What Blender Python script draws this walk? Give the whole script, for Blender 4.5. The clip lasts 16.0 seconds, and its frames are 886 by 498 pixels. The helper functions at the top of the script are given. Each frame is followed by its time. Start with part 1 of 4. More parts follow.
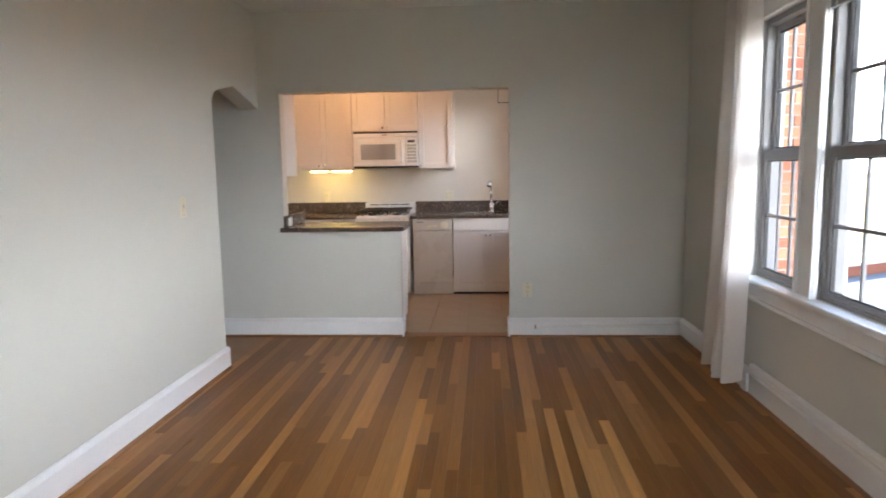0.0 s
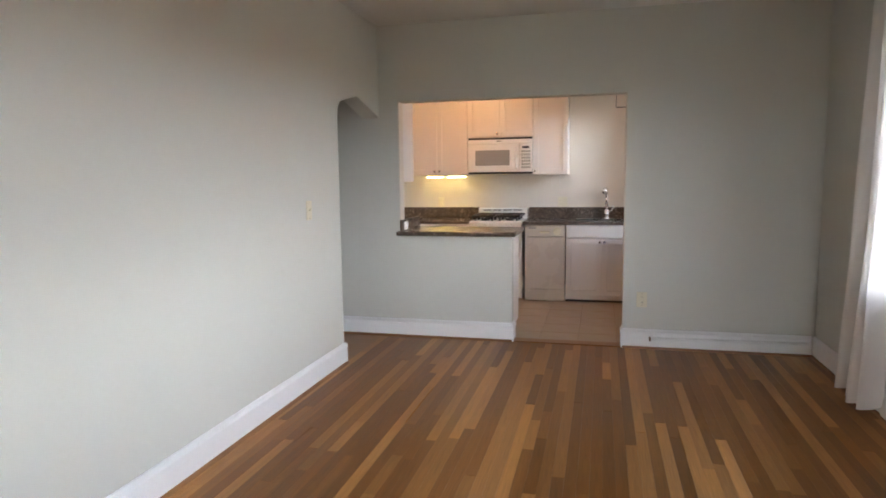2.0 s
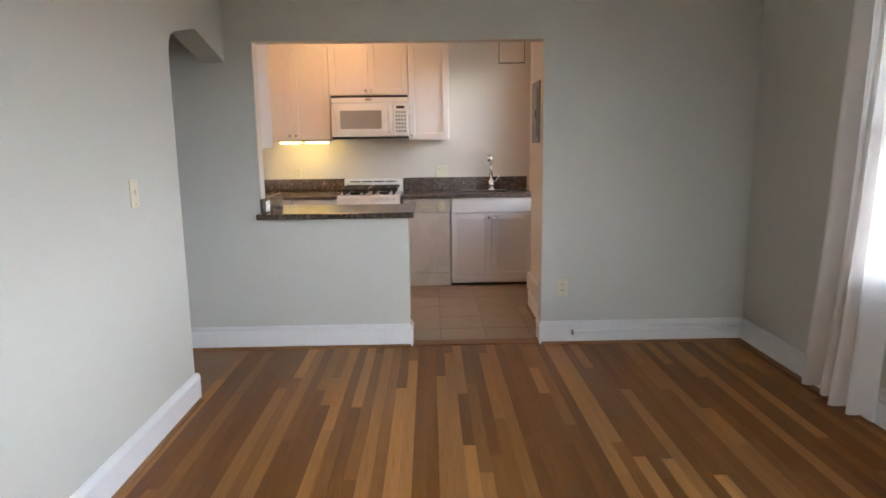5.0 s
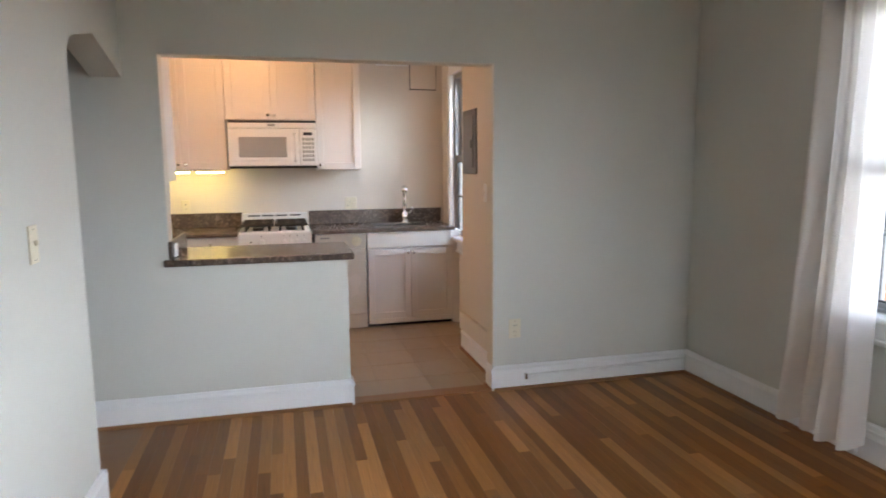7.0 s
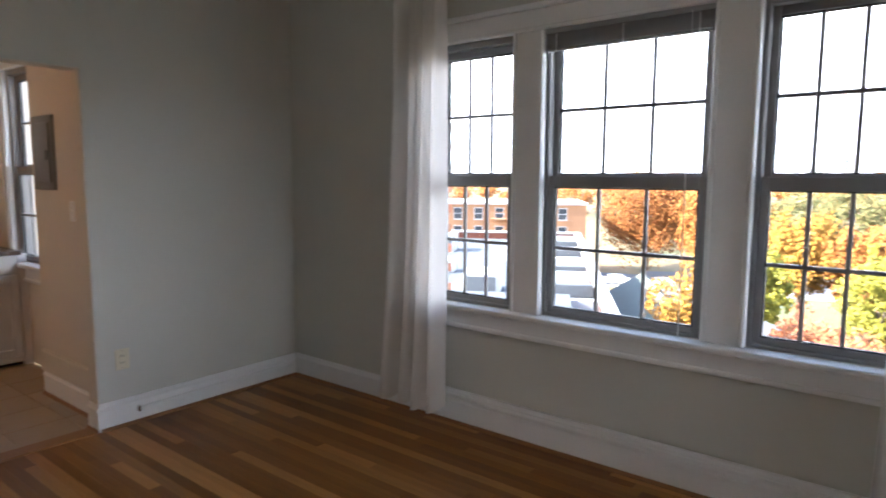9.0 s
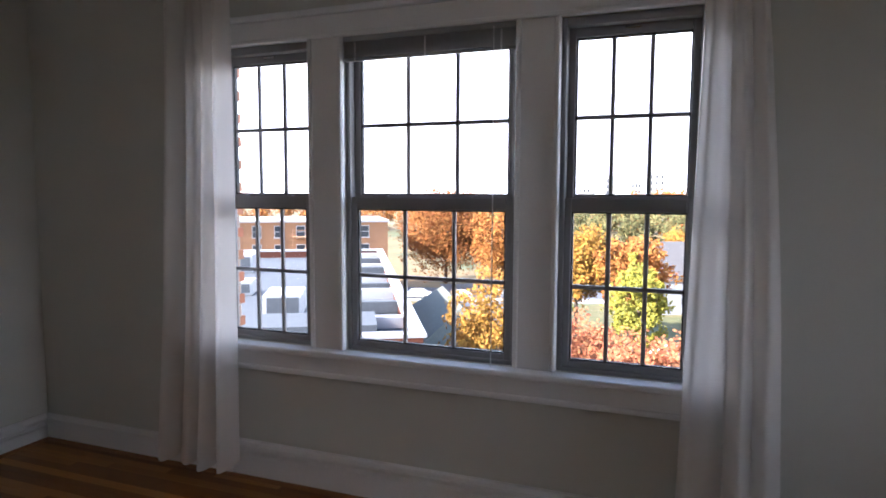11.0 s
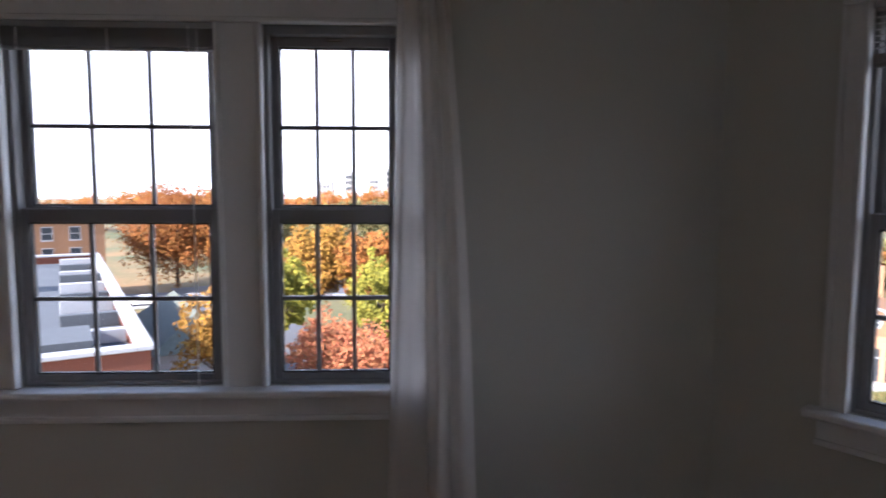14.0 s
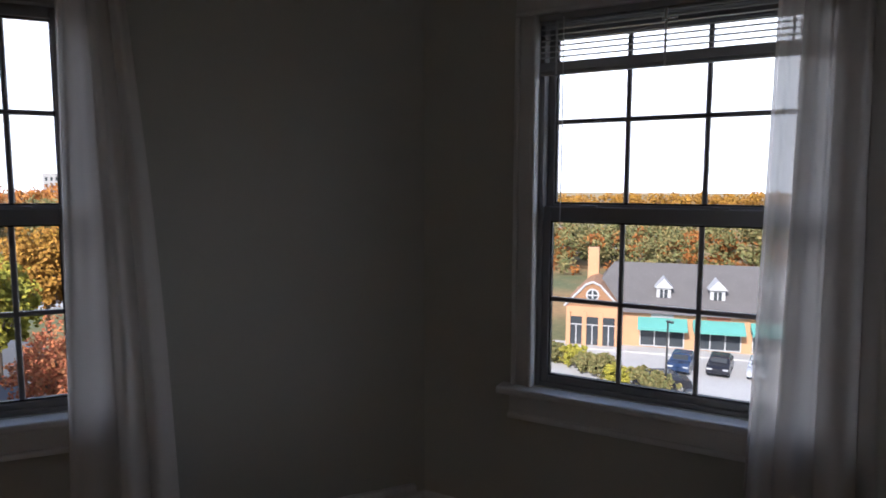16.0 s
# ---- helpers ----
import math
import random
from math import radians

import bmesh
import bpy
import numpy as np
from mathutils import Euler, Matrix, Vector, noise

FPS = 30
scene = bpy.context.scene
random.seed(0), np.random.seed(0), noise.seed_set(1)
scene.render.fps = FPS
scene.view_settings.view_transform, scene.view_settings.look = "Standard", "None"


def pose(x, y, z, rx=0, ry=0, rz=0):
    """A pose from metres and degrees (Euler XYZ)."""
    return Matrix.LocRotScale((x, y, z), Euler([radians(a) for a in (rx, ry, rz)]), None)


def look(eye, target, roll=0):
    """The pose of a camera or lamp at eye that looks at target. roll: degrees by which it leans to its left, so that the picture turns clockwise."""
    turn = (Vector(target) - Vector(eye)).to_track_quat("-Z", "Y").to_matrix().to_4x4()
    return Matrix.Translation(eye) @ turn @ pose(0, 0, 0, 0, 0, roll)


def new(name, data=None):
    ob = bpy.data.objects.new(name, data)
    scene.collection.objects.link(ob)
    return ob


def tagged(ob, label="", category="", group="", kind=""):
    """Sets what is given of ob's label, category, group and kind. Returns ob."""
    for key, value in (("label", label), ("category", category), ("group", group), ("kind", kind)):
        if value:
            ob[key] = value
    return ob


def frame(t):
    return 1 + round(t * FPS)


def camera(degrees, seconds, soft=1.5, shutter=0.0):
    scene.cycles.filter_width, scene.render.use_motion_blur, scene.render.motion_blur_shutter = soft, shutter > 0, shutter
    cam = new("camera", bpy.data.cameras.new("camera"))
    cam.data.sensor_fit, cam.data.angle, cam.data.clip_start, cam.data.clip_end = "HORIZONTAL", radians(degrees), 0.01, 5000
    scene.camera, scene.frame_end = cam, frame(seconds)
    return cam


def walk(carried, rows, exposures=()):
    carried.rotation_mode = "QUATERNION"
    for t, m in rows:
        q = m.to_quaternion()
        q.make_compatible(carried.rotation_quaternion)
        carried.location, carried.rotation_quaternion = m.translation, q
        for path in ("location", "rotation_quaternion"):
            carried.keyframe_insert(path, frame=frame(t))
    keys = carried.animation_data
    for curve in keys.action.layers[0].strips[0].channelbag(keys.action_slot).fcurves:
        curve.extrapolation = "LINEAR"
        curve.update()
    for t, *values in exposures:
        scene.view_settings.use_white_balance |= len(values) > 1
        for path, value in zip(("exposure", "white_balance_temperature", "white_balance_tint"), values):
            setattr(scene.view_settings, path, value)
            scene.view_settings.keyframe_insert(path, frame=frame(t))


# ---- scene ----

# ---- camera and walk ----
cam = camera(70.0, 16.0, soft=1.7, shutter=0.4)
PATH = [
    (0.0, -0.197, -5.139, 1.373, 3.78, -7.07, 0.95),
    (0.5, -0.180, -5.188, 1.371, 8.81, -9.22, 0.40),
    (1.0, -0.195, -5.246, 1.366, 13.56, -10.11, 0.50),
    (1.5, -0.167, -5.253, 1.377, 15.25, -8.67, 0.69),
    (2.0, -0.184, -5.193, 1.384, 14.01, -6.50, 0.70),
    (2.5, -0.247, -5.041, 1.382, 10.02, -6.41, 0.81),
    (3.0, -0.369, -4.878, 1.384, 5.55, -8.16, 1.27),
    (5.5, -0.860, -4.048, 1.387, -2.98, -9.74, 0.38),
    (6.0, -0.990, -3.934, 1.396, -5.43, -8.93, 0.32),
    (6.5, -1.109, -3.773, 1.394, -7.84, -8.19, 0.80),
    (7.0, -1.248, -3.682, 1.416, -14.16, -7.45, 0.52),
    (7.5, -1.294, -3.530, 1.413, -20.78, -6.52, 0.21),
    (8.0, -1.336, -3.617, 1.416, -28.94, -6.65, 0.79),
    (8.5, -1.448, -3.752, 1.437, -40.62, -6.91, 0.35),
    (9.0, -1.503, -3.669, 1.452, -51.58, -6.55, -0.23),
    (9.5, -1.407, -3.635, 1.455, -57.34, -6.21, -0.45),
    (10.0, -1.304, -3.587, 1.460, -62.38, -5.86, -0.43),
    (12.5, -1.195, -3.491, 1.493, -75.78, -4.61, 0.12),
    (13.0, -1.158, -3.542, 1.506, -78.86, -5.08, 0.08),
    (13.5, -1.138, -3.604, 1.514, -84.40, -5.20, -0.26),
    (14.0, -1.200, -3.643, 1.530, -92.46, -5.22, -0.18),
    (14.5, -1.220, -3.765, 1.539, -100.26, -5.40, 0.21),
    (15.0, -1.212, -3.822, 1.544, -106.74, -5.30, 0.03),
    (15.5, -1.183, -3.847, 1.543, -111.10, -5.24, 0.20),
    (16.0, -1.170, -3.888, 1.542, -113.44, -5.83, -0.12),
]
EXPOSURE = [(0.0, 3.52, 6200, 11), (2.5, 3.5, 6150, 11), (6.5, 3.65, 5950, 9), (7.5, 3.72, 5900, 9), (8.5, 3.38, 5900, 10), (9.2, 2.78, 5800, 11), (10.0, 2.45, 5750, 13), (12.5, 2.15, 5650, 19), (13.5, 1.95, 5700, 20), (14.2, 1.55, 5700, 17), (15.0, 0.98, 5800, 16), (16.0, 0.88, 5800, 15)]
walk(cam, [(t, pose(x, y, z, 90 + p, r, w)) for t, x, y, z, w, p, r in PATH], EXPOSURE)

# ---- sky and sun ----
SUN_EL, SUN_AZ = 34.0, 128.0          # azimuth of the sun seen from the place, counted from +x
world = bpy.data.worlds.new("sky")
scene.world = world
world.use_nodes = True
wn = world.node_tree
sky = wn.nodes.new("ShaderNodeTexSky")
sky.sky_type, sky.sun_disc = "NISHITA", False
sky.sun_elevation, sky.sun_rotation = radians(SUN_EL), radians(90 - SUN_AZ)
sky.air_density, sky.dust_density = 1.0, 0.5
wn.nodes["Background"].inputs[1].default_value = 0.15
wn.links.new(sky.outputs[0], wn.nodes["Background"].inputs[0])
sun = new("sun", bpy.data.lights.new("sun", "SUN"))
sun.data.energy, sun.data.angle, sun.data.color = 4.8, radians(0.5), (1.0, 0.93, 0.82)
_d = Vector((math.cos(radians(SUN_AZ)) * math.cos(radians(SUN_EL)), math.sin(radians(SUN_AZ)) * math.cos(radians(SUN_EL)), math.sin(radians(SUN_EL))))
sun.matrix_world = look(_d * 40, (0, 0, 0))


# the sky's light at the windows
def sky_lamp(name, m, w, h, power):
    lamp = new(name, bpy.data.lights.new(name, "AREA"))
    lamp.data.shape, lamp.data.size, lamp.data.size_y = "RECTANGLE", w, h
    lamp.data.energy, lamp.data.color = power, (0.88, 0.94, 1.0)
    lamp.matrix_world = m
    return lamp


sky_lamp("skylight_west", look((4.6, -2.5, 3.6), (0.0, -2.5, 1.9)), 4.6, 1.6, 5.0)
sky_lamp("skylight_slant", look((2.7, -7.9, 3.6), (0.3, -4.9, 1.9)), 2.4, 1.6, 2.2)


# ---- materials ----
def material(name, color, rough=0.5, metal=0.0, vary=0.06, scale=6.0, grain=120.0, bump=0.05, depth=0.002, piece=0.0, island=0.0, stretch=(1, 1, 1), spec=0.5, color2=None, blend=0.5, skew=0.0):
    """A surface with variation at two scales, a fine relief, and a shade per piece."""
    m = bpy.data.materials.new(name)
    m.use_nodes = True
    nt = m.node_tree
    b = nt.nodes["Principled BSDF"]
    b.inputs["Roughness"].default_value, b.inputs["Metallic"].default_value = rough, metal
    b.inputs["Specular IOR Level"].default_value = spec
    co = nt.nodes.new("ShaderNodeTexCoord")
    mp = nt.nodes.new("ShaderNodeMapping")
    mp.inputs["Scale"].default_value = stretch
    nt.links.new(co.outputs["Object"], mp.inputs["Vector"])
    big, fine = nt.nodes.new("ShaderNodeTexNoise"), nt.nodes.new("ShaderNodeTexNoise")
    big.inputs["Scale"].default_value, fine.inputs["Scale"].default_value = scale, grain
    big.inputs["Detail"].default_value = 4.0
    fine.inputs["Detail"].default_value = 3.0
    for n in (big, fine):
        nt.links.new(mp.outputs[0], n.inputs["Vector"])
    add = nt.nodes.new("ShaderNodeMath")
    add.operation = "ADD"
    nt.links.new(big.outputs[0], add.inputs[0])
    nt.links.new(fine.outputs[0], add.inputs[1])
    last = add.outputs[0]
    ramp = nt.nodes.new("ShaderNodeMapRange")
    ramp.inputs["From Min"].default_value, ramp.inputs["From Max"].default_value = 0.6, 1.4
    ramp.inputs["To Min"].default_value, ramp.inputs["To Max"].default_value = 1 - vary, 1 + vary
    nt.links.new(last, ramp.inputs["Value"])
    mul = nt.nodes.new("ShaderNodeVectorMath")
    mul.operation = "SCALE"
    if color2 is None:
        mul.inputs[0].default_value = color
    else:
        mix = nt.nodes.new("ShaderNodeMix")
        mix.data_type = "RGBA"
        mix.inputs["A"].default_value, mix.inputs["B"].default_value = (*color, 1), (*color2, 1)
        src = nt.nodes.new("ShaderNodeMapRange")
        if skew:
            src.inputs["From Min"].default_value = skew
        if piece:
            oi = nt.nodes.new("ShaderNodeObjectInfo")
            nt.links.new(oi.outputs["Random"], src.inputs["Value"])
        elif island:
            ge = nt.nodes.new("ShaderNodeNewGeometry")
            nt.links.new(ge.outputs["Random Per Island"], src.inputs["Value"])
        else:
            nt.links.new(big.outputs[0], src.inputs["Value"])
            src.inputs["From Min"].default_value, src.inputs["From Max"].default_value = blend - 0.12, blend + 0.12
        nt.links.new(src.outputs[0], mix.inputs["Factor"])
        nt.links.new(mix.outputs["Result"], mul.inputs[0])
    shade = ramp.outputs[0]
    if piece or island:
        if piece:
            rnd = nt.nodes.new("ShaderNodeObjectInfo").outputs["Random"]
        else:
            rnd = nt.nodes.new("ShaderNodeNewGeometry").outputs["Random Per Island"]
        scr = nt.nodes.new("ShaderNodeMath")
        scr.operation, scr.inputs[1].default_value = "MULTIPLY", 7.31
        frc = nt.nodes.new("ShaderNodeMath")
        frc.operation = "FRACT"
        rr = nt.nodes.new("ShaderNodeMapRange")
        k = piece or island
        rr.inputs["To Min"].default_value, rr.inputs["To Max"].default_value = 1 - k, 1 + k
        m2 = nt.nodes.new("ShaderNodeMath")
        m2.operation = "MULTIPLY"
        nt.links.new(rnd, scr.inputs[0])
        nt.links.new(scr.outputs[0], frc.inputs[0])
        nt.links.new(frc.outputs[0], rr.inputs["Value"])
        nt.links.new(rr.outputs[0], m2.inputs[0])
        nt.links.new(ramp.outputs[0], m2.inputs[1])
        shade = m2.outputs[0]
    nt.links.new(shade, mul.inputs["Scale"])
    nt.links.new(mul.outputs[0], b.inputs["Base Color"])
    rmap = nt.nodes.new("ShaderNodeMapRange")
    rmap.inputs["From Min"].default_value, rmap.inputs["From Max"].default_value = 0.3, 0.7
    rmap.inputs["To Min"].default_value, rmap.inputs["To Max"].default_value = max(rough - 0.06, 0.02), min(rough + 0.06, 1)
    nt.links.new(big.outputs[0], rmap.inputs["Value"])
    nt.links.new(rmap.outputs[0], b.inputs["Roughness"])
    if bump:
        bp = nt.nodes.new("ShaderNodeBump")
        bp.inputs["Strength"].default_value, bp.inputs["Distance"].default_value = bump, depth
        nt.links.new(add.outputs[0], bp.inputs["Height"])
        nt.links.new(bp.outputs[0], b.inputs["Normal"])
    return m


def glow(name, color, strength):
    m = bpy.data.materials.new(name)
    m.use_nodes = True
    b = m.node_tree.nodes["Principled BSDF"]
    b.inputs["Base Color"].default_value = (*color, 1)
    b.inputs["Emission Color"].default_value = (*color, 1)
    b.inputs["Emission Strength"].default_value = strength
    return m


def glass_sheet(name):
    m = bpy.data.materials.new(name)
    m.use_nodes = True
    nt = m.node_tree
    b = nt.nodes["Principled BSDF"]
    b.inputs["Base Color"].default_value = (1, 1, 1, 1)
    b.inputs["Roughness"].default_value = 0.0
    b.inputs["Transmission Weight"].default_value = 1.0
    b.inputs["IOR"].default_value = 1.05
    return m


def cloth(name, color, thin=0.5):
    m = bpy.data.materials.new(name)
    m.use_nodes = True
    nt = m.node_tree
    b = nt.nodes["Principled BSDF"]
    b.inputs["Base Color"].default_value = (*color, 1)
    b.inputs["Roughness"].default_value = 0.9
    b.inputs["Specular IOR Level"].default_value = 0.1
    tr = nt.nodes.new("ShaderNodeBsdfTranslucent")
    tr.inputs[0].default_value = (*color, 1)
    clear = nt.nodes.new("ShaderNodeBsdfTransparent")
    mix, mix2 = nt.nodes.new("ShaderNodeMixShader"), nt.nodes.new("ShaderNodeMixShader")
    mix.inputs[0].default_value = thin
    mix2.inputs[0].default_value = 0.13
    nt.links.new(b.outputs[0], mix.inputs[1])
    nt.links.new(tr.outputs[0], mix.inputs[2])
    nt.links.new(mix.outputs[0], mix2.inputs[1])
    nt.links.new(clear.outputs[0], mix2.inputs[2])
    nt.links.new(mix2.outputs[0], nt.nodes["Material Output"].inputs[0])
    co, wv = nt.nodes.new("ShaderNodeTexCoord"), nt.nodes.new("ShaderNodeTexNoise")
    wv.inputs["Scale"].default_value = 300.0
    bp = nt.nodes.new("ShaderNodeBump")
    bp.inputs["Strength"].default_value, bp.inputs["Distance"].default_value = 0.15, 0.001
    nt.links.new(co.outputs["Object"], wv.inputs["Vector"])
    nt.links.new(wv.outputs[0], bp.inputs["Height"])
    nt.links.new(bp.outputs[0], b.inputs["Normal"])
    return m


WALL = material("sage_grey_wall_paint", (0.615, 0.61, 0.555), 0.75, vary=0.025, scale=1.6, grain=260, bump=0.12, depth=0.001, spec=0.3)
CEIL = material("ceiling_paint", (0.74, 0.73, 0.69), 0.85, vary=0.03, scale=1.2, grain=220, bump=0.1, depth=0.001, spec=0.2)
KWALL = material("kitchen_cream_paint", (0.69, 0.63, 0.55), 0.6, vary=0.03, scale=1.5, grain=240, bump=0.1, depth=0.001, spec=0.3)
TRIM = material("white_gloss_trim_paint", (0.84, 0.84, 0.84), 0.35, vary=0.03, scale=5, grain=90, bump=0.06)
CABINET = material("white_cabinet_paint", (0.74, 0.70, 0.66), 0.38, vary=0.02, scale=4, grain=150, bump=0.03)
PLANK = material("oak_strip", (0.21, 0.082, 0.0175), 0.33, vary=0.32, scale=2.2, grain=38, bump=0.05, depth=0.001, piece=0.14, stretch=(9, 0.15, 9), spec=0.2, color2=(0.50, 0.235, 0.068), skew=0.45)
PLANK_FAR = material("oak_strip_joined", (0.21, 0.082, 0.0175), 0.33, vary=0.32, scale=2.2, grain=38, bump=0.05, depth=0.001, island=0.14, stretch=(9, 0.15, 9), spec=0.2, color2=(0.50, 0.235, 0.068), skew=0.45)
SUBFLOOR = material("dark_joint", (0.05, 0.025, 0.012), 0.8, vary=0.1)
OAK_EDGE = material("oak_edge", (0.26, 0.12, 0.04), 0.4, vary=0.12, scale=3, grain=50, stretch=(1, 8, 8))
TILE = material("beige_floor_tile", (0.34, 0.255, 0.165), 0.35, vary=0.08, scale=7, grain=70, bump=0.05, piece=0.06)
GROUT = material("grey_grout", (0.31, 0.235, 0.17), 0.9, vary=0.1, grain=200)
SASH = material("bronze_grey_sash", (0.25, 0.245, 0.245), 0.45, vary=0.06, scale=8, grain=160, bump=0.04)
GASKET = material("black_gasket", (0.02, 0.02, 0.02), 0.6, vary=0.05)
PANE = glass_sheet("window_glass")
CLOTH = cloth("sheer_white_cotton", (0.89, 0.855, 0.82), 0.45)
METAL = material("brushed_steel", (0.62, 0.60, 0.57), 0.22, 1.0, vary=0.04, grain=200, bump=0.02)
LAMINATE = material("dark_speckled_laminate", (0.072, 0.052, 0.042), 0.24, vary=0.3, scale=60, grain=420, bump=0.02, color2=(0.14, 0.105, 0.08), blend=0.55)
APPLIANCE = material("white_enamel", (0.80, 0.79, 0.76), 0.22, vary=0.015, scale=3, grain=90, bump=0.01)
ALMOND = material("almond_plastic", (0.72, 0.66, 0.50), 0.4, vary=0.03, grain=120, bump=0.02)
BLACK = material("black_iron", (0.015, 0.015, 0.016), 0.5, vary=0.1, grain=150)
GREYGLASS = material("smoked_glass", (0.33, 0.32, 0.30), 0.2, vary=0.05, scale=4, grain=300)
BRICK = material("red_brick", (0.30, 0.10, 0.055), 0.85, vary=0.2, scale=9, grain=90, bump=0.4, depth=0.004, piece=0.2, color2=(0.42, 0.20, 0.11))
MORTAR = material("mortar", (0.42, 0.38, 0.33), 0.95, vary=0.1, grain=150, bump=0.3)


# ---- mesh helpers ----
def box(bm, x0, x1, y0, y1, z0, z1, bevel=0.0, seg=1):
    r = bmesh.ops.create_cube(bm, size=1.0, matrix=Matrix.Translation(((x0 + x1) / 2, (y0 + y1) / 2, (z0 + z1) / 2)) @ Matrix.Diagonal((abs(x1 - x0), abs(y1 - y0), abs(z1 - z0), 1)))
    if bevel:
        es = list({e for v in r["verts"] for e in v.link_edges})
        bmesh.ops.bevel(bm, geom=es, offset=bevel, segments=seg, affect="EDGES", profile=0.5)


def cyl(bm, p, q, r0, r1=None, seg=16):
    p, q = Vector(p), Vector(q)
    m = Matrix.Translation((p + q) / 2) @ (q - p).to_track_quat("Z", "Y").to_matrix().to_4x4()
    bmesh.ops.create_cone(bm, cap_ends=True, segments=seg, radius1=r0, radius2=r0 if r1 is None else r1, depth=(q - p).length, matrix=m)


def tube(bm, pts, r, seg=10):
    """A bent tube along points."""
    pts = [Vector(p) for p in pts]
    rings = []
    for i, p in enumerate(pts):
        d = (pts[min(i + 1, len(pts) - 1)] - pts[max(i - 1, 0)]).normalized()
        a = d.orthogonal().normalized() if not rings else (rings[-1][1] - d * rings[-1][1].dot(d)).normalized()
        b = d.cross(a)
        rings.append(([bm.verts.new(p + (a * math.cos(2 * math.pi * k / seg) + b * math.sin(2 * math.pi * k / seg)) * r) for k in range(seg)], a))
    for (u, _), (w, _) in zip(rings, rings[1:]):
        for k in range(seg):
            bm.faces.new((u[k], u[(k + 1) % seg], w[(k + 1) % seg], w[k]))
    bm.faces.new(list(reversed(rings[0][0])))
    bm.faces.new(rings[-1][0])


def sweep(bm, profile, x0, x1):
    """A moulding: profile points (y, z), closed, run along x."""
    a = [bm.verts.new((x0, y, z)) for y, z in profile]
    b = [bm.verts.new((x1, y, z)) for y, z in profile]
    n = len(profile)
    for i in range(n):
        bm.faces.new((a[i], a[(i + 1) % n], b[(i + 1) % n], b[i]))
    bm.faces.new(list(reversed(a)))
    bm.faces.new(b)


def mesh_of(name, bm, mat, smooth=False):
    bmesh.ops.recalc_face_normals(bm, faces=bm.faces)
    me = bpy.data.meshes.new(name)
    bm.to_mesh(me)
    bm.free()
    me.materials.append(mat)
    if smooth:
        for p in me.polygons:
            p.use_smooth = True
    return me


def part(name, bm, mat, parent, label="", smooth=False):
    ob = new(name, mesh_of(name, bm, mat, smooth))
    ob.parent = parent
    return tagged(ob, label)


def boxes(name, mat, parent, *dims, bevel=0.0, label="", seg=1):
    bm = bmesh.new()
    for d in dims:
        box(bm, *d, bevel=bevel, seg=seg)
    return part(name, bm, mat, parent, label)


def thing(name, m, label, category, group="", kind=""):
    ob = new(name)
    ob.empty_display_size = 0.1
    ob.matrix_world = m
    return tagged(ob, label, category, group, kind)


def solid(name, mat, *dims, m=None, label="", category="", kind="structure", bevel=0.0):
    bm = bmesh.new()
    for d in dims:
        box(bm, *d, bevel=bevel)
    ob = new(name, mesh_of(name, bm, mat))
    if m is not None:
        ob.matrix_world = m
    return tagged(ob, label, category, kind=kind)


def holed(x0, x1, y0, y1, z0, z1, holes):
    """Boxes that fill a wall but for its openings (u0, u1, w0, w1)."""
    out, xs = [], sorted({x0, x1, *[h[0] for h in holes], *[h[1] for h in holes]})
    for a, b in zip(xs, xs[1:]):
        cuts = sorted((h[2], h[3]) for h in holes if h[0] < (a + b) / 2 < h[1])
        z = z0
        for lo, hi in cuts:
            if lo > z:
                out.append((a, b, y0, y1, z, lo))
            z = hi
        if z < z1:
            out.append((a, b, y0, y1, z, z1))
    return out


def slab(name, mat, pts, z0, z1, label, category):
    """A flat slab over a plan outline."""
    bm = bmesh.new()
    lo, hi = [bm.verts.new((x, y, z0)) for x, y in pts], [bm.verts.new((x, y, z1)) for x, y in pts]
    n = len(pts)
    for k in range(n):
        bm.faces.new((lo[k], lo[(k + 1) % n], hi[(k + 1) % n], hi[k]))
    bm.faces.new(hi)
    bm.faces.new(list(reversed(lo)))
    return tagged(new(name, mesh_of(name, bm, mat)), label, category, kind="structure")


# ---- plan ----
XL, XR, H = -2.04, 1.39, 2.65           # left wall, window wall, ceiling
BEND = -4.91                            # where the window wall turns
TURN = -142.0                           # heading of the slanted wall
CH = 1.95                               # length of the slanted wall
SX, SY = XR + CH * math.cos(radians(TURN)), BEND + CH * math.sin(radians(TURN))
WEST = pose(XR, 0, 0, 0, 0, -90)        # local x runs along the window wall, y outwards
SLANT = pose(XR, BEND, 0, 0, 0, TURN)
KR, KB, KL = 0.36, 2.48, -2.62          # kitchen's right, back and left walls
Z0, Z1 = 0.727, 2.185                    # window frames
W1, W2, W3, W4, WK = (1.31, 1.857), (2.037, 2.855), (3.038, 3.585), (0.515, 1.453), (-2.06, -1.32)
OPEN, HALF = -1.867, -0.90             # left jamb of the kitchen opening, end of the half wall
ARCH = -0.88                            # jamb of the arch
KM = Matrix.Translation((-0.072, 0, 0)) @ Matrix.Diagonal((0.974, 0.96, 1.014, 1))   # the kitchen behind the partition

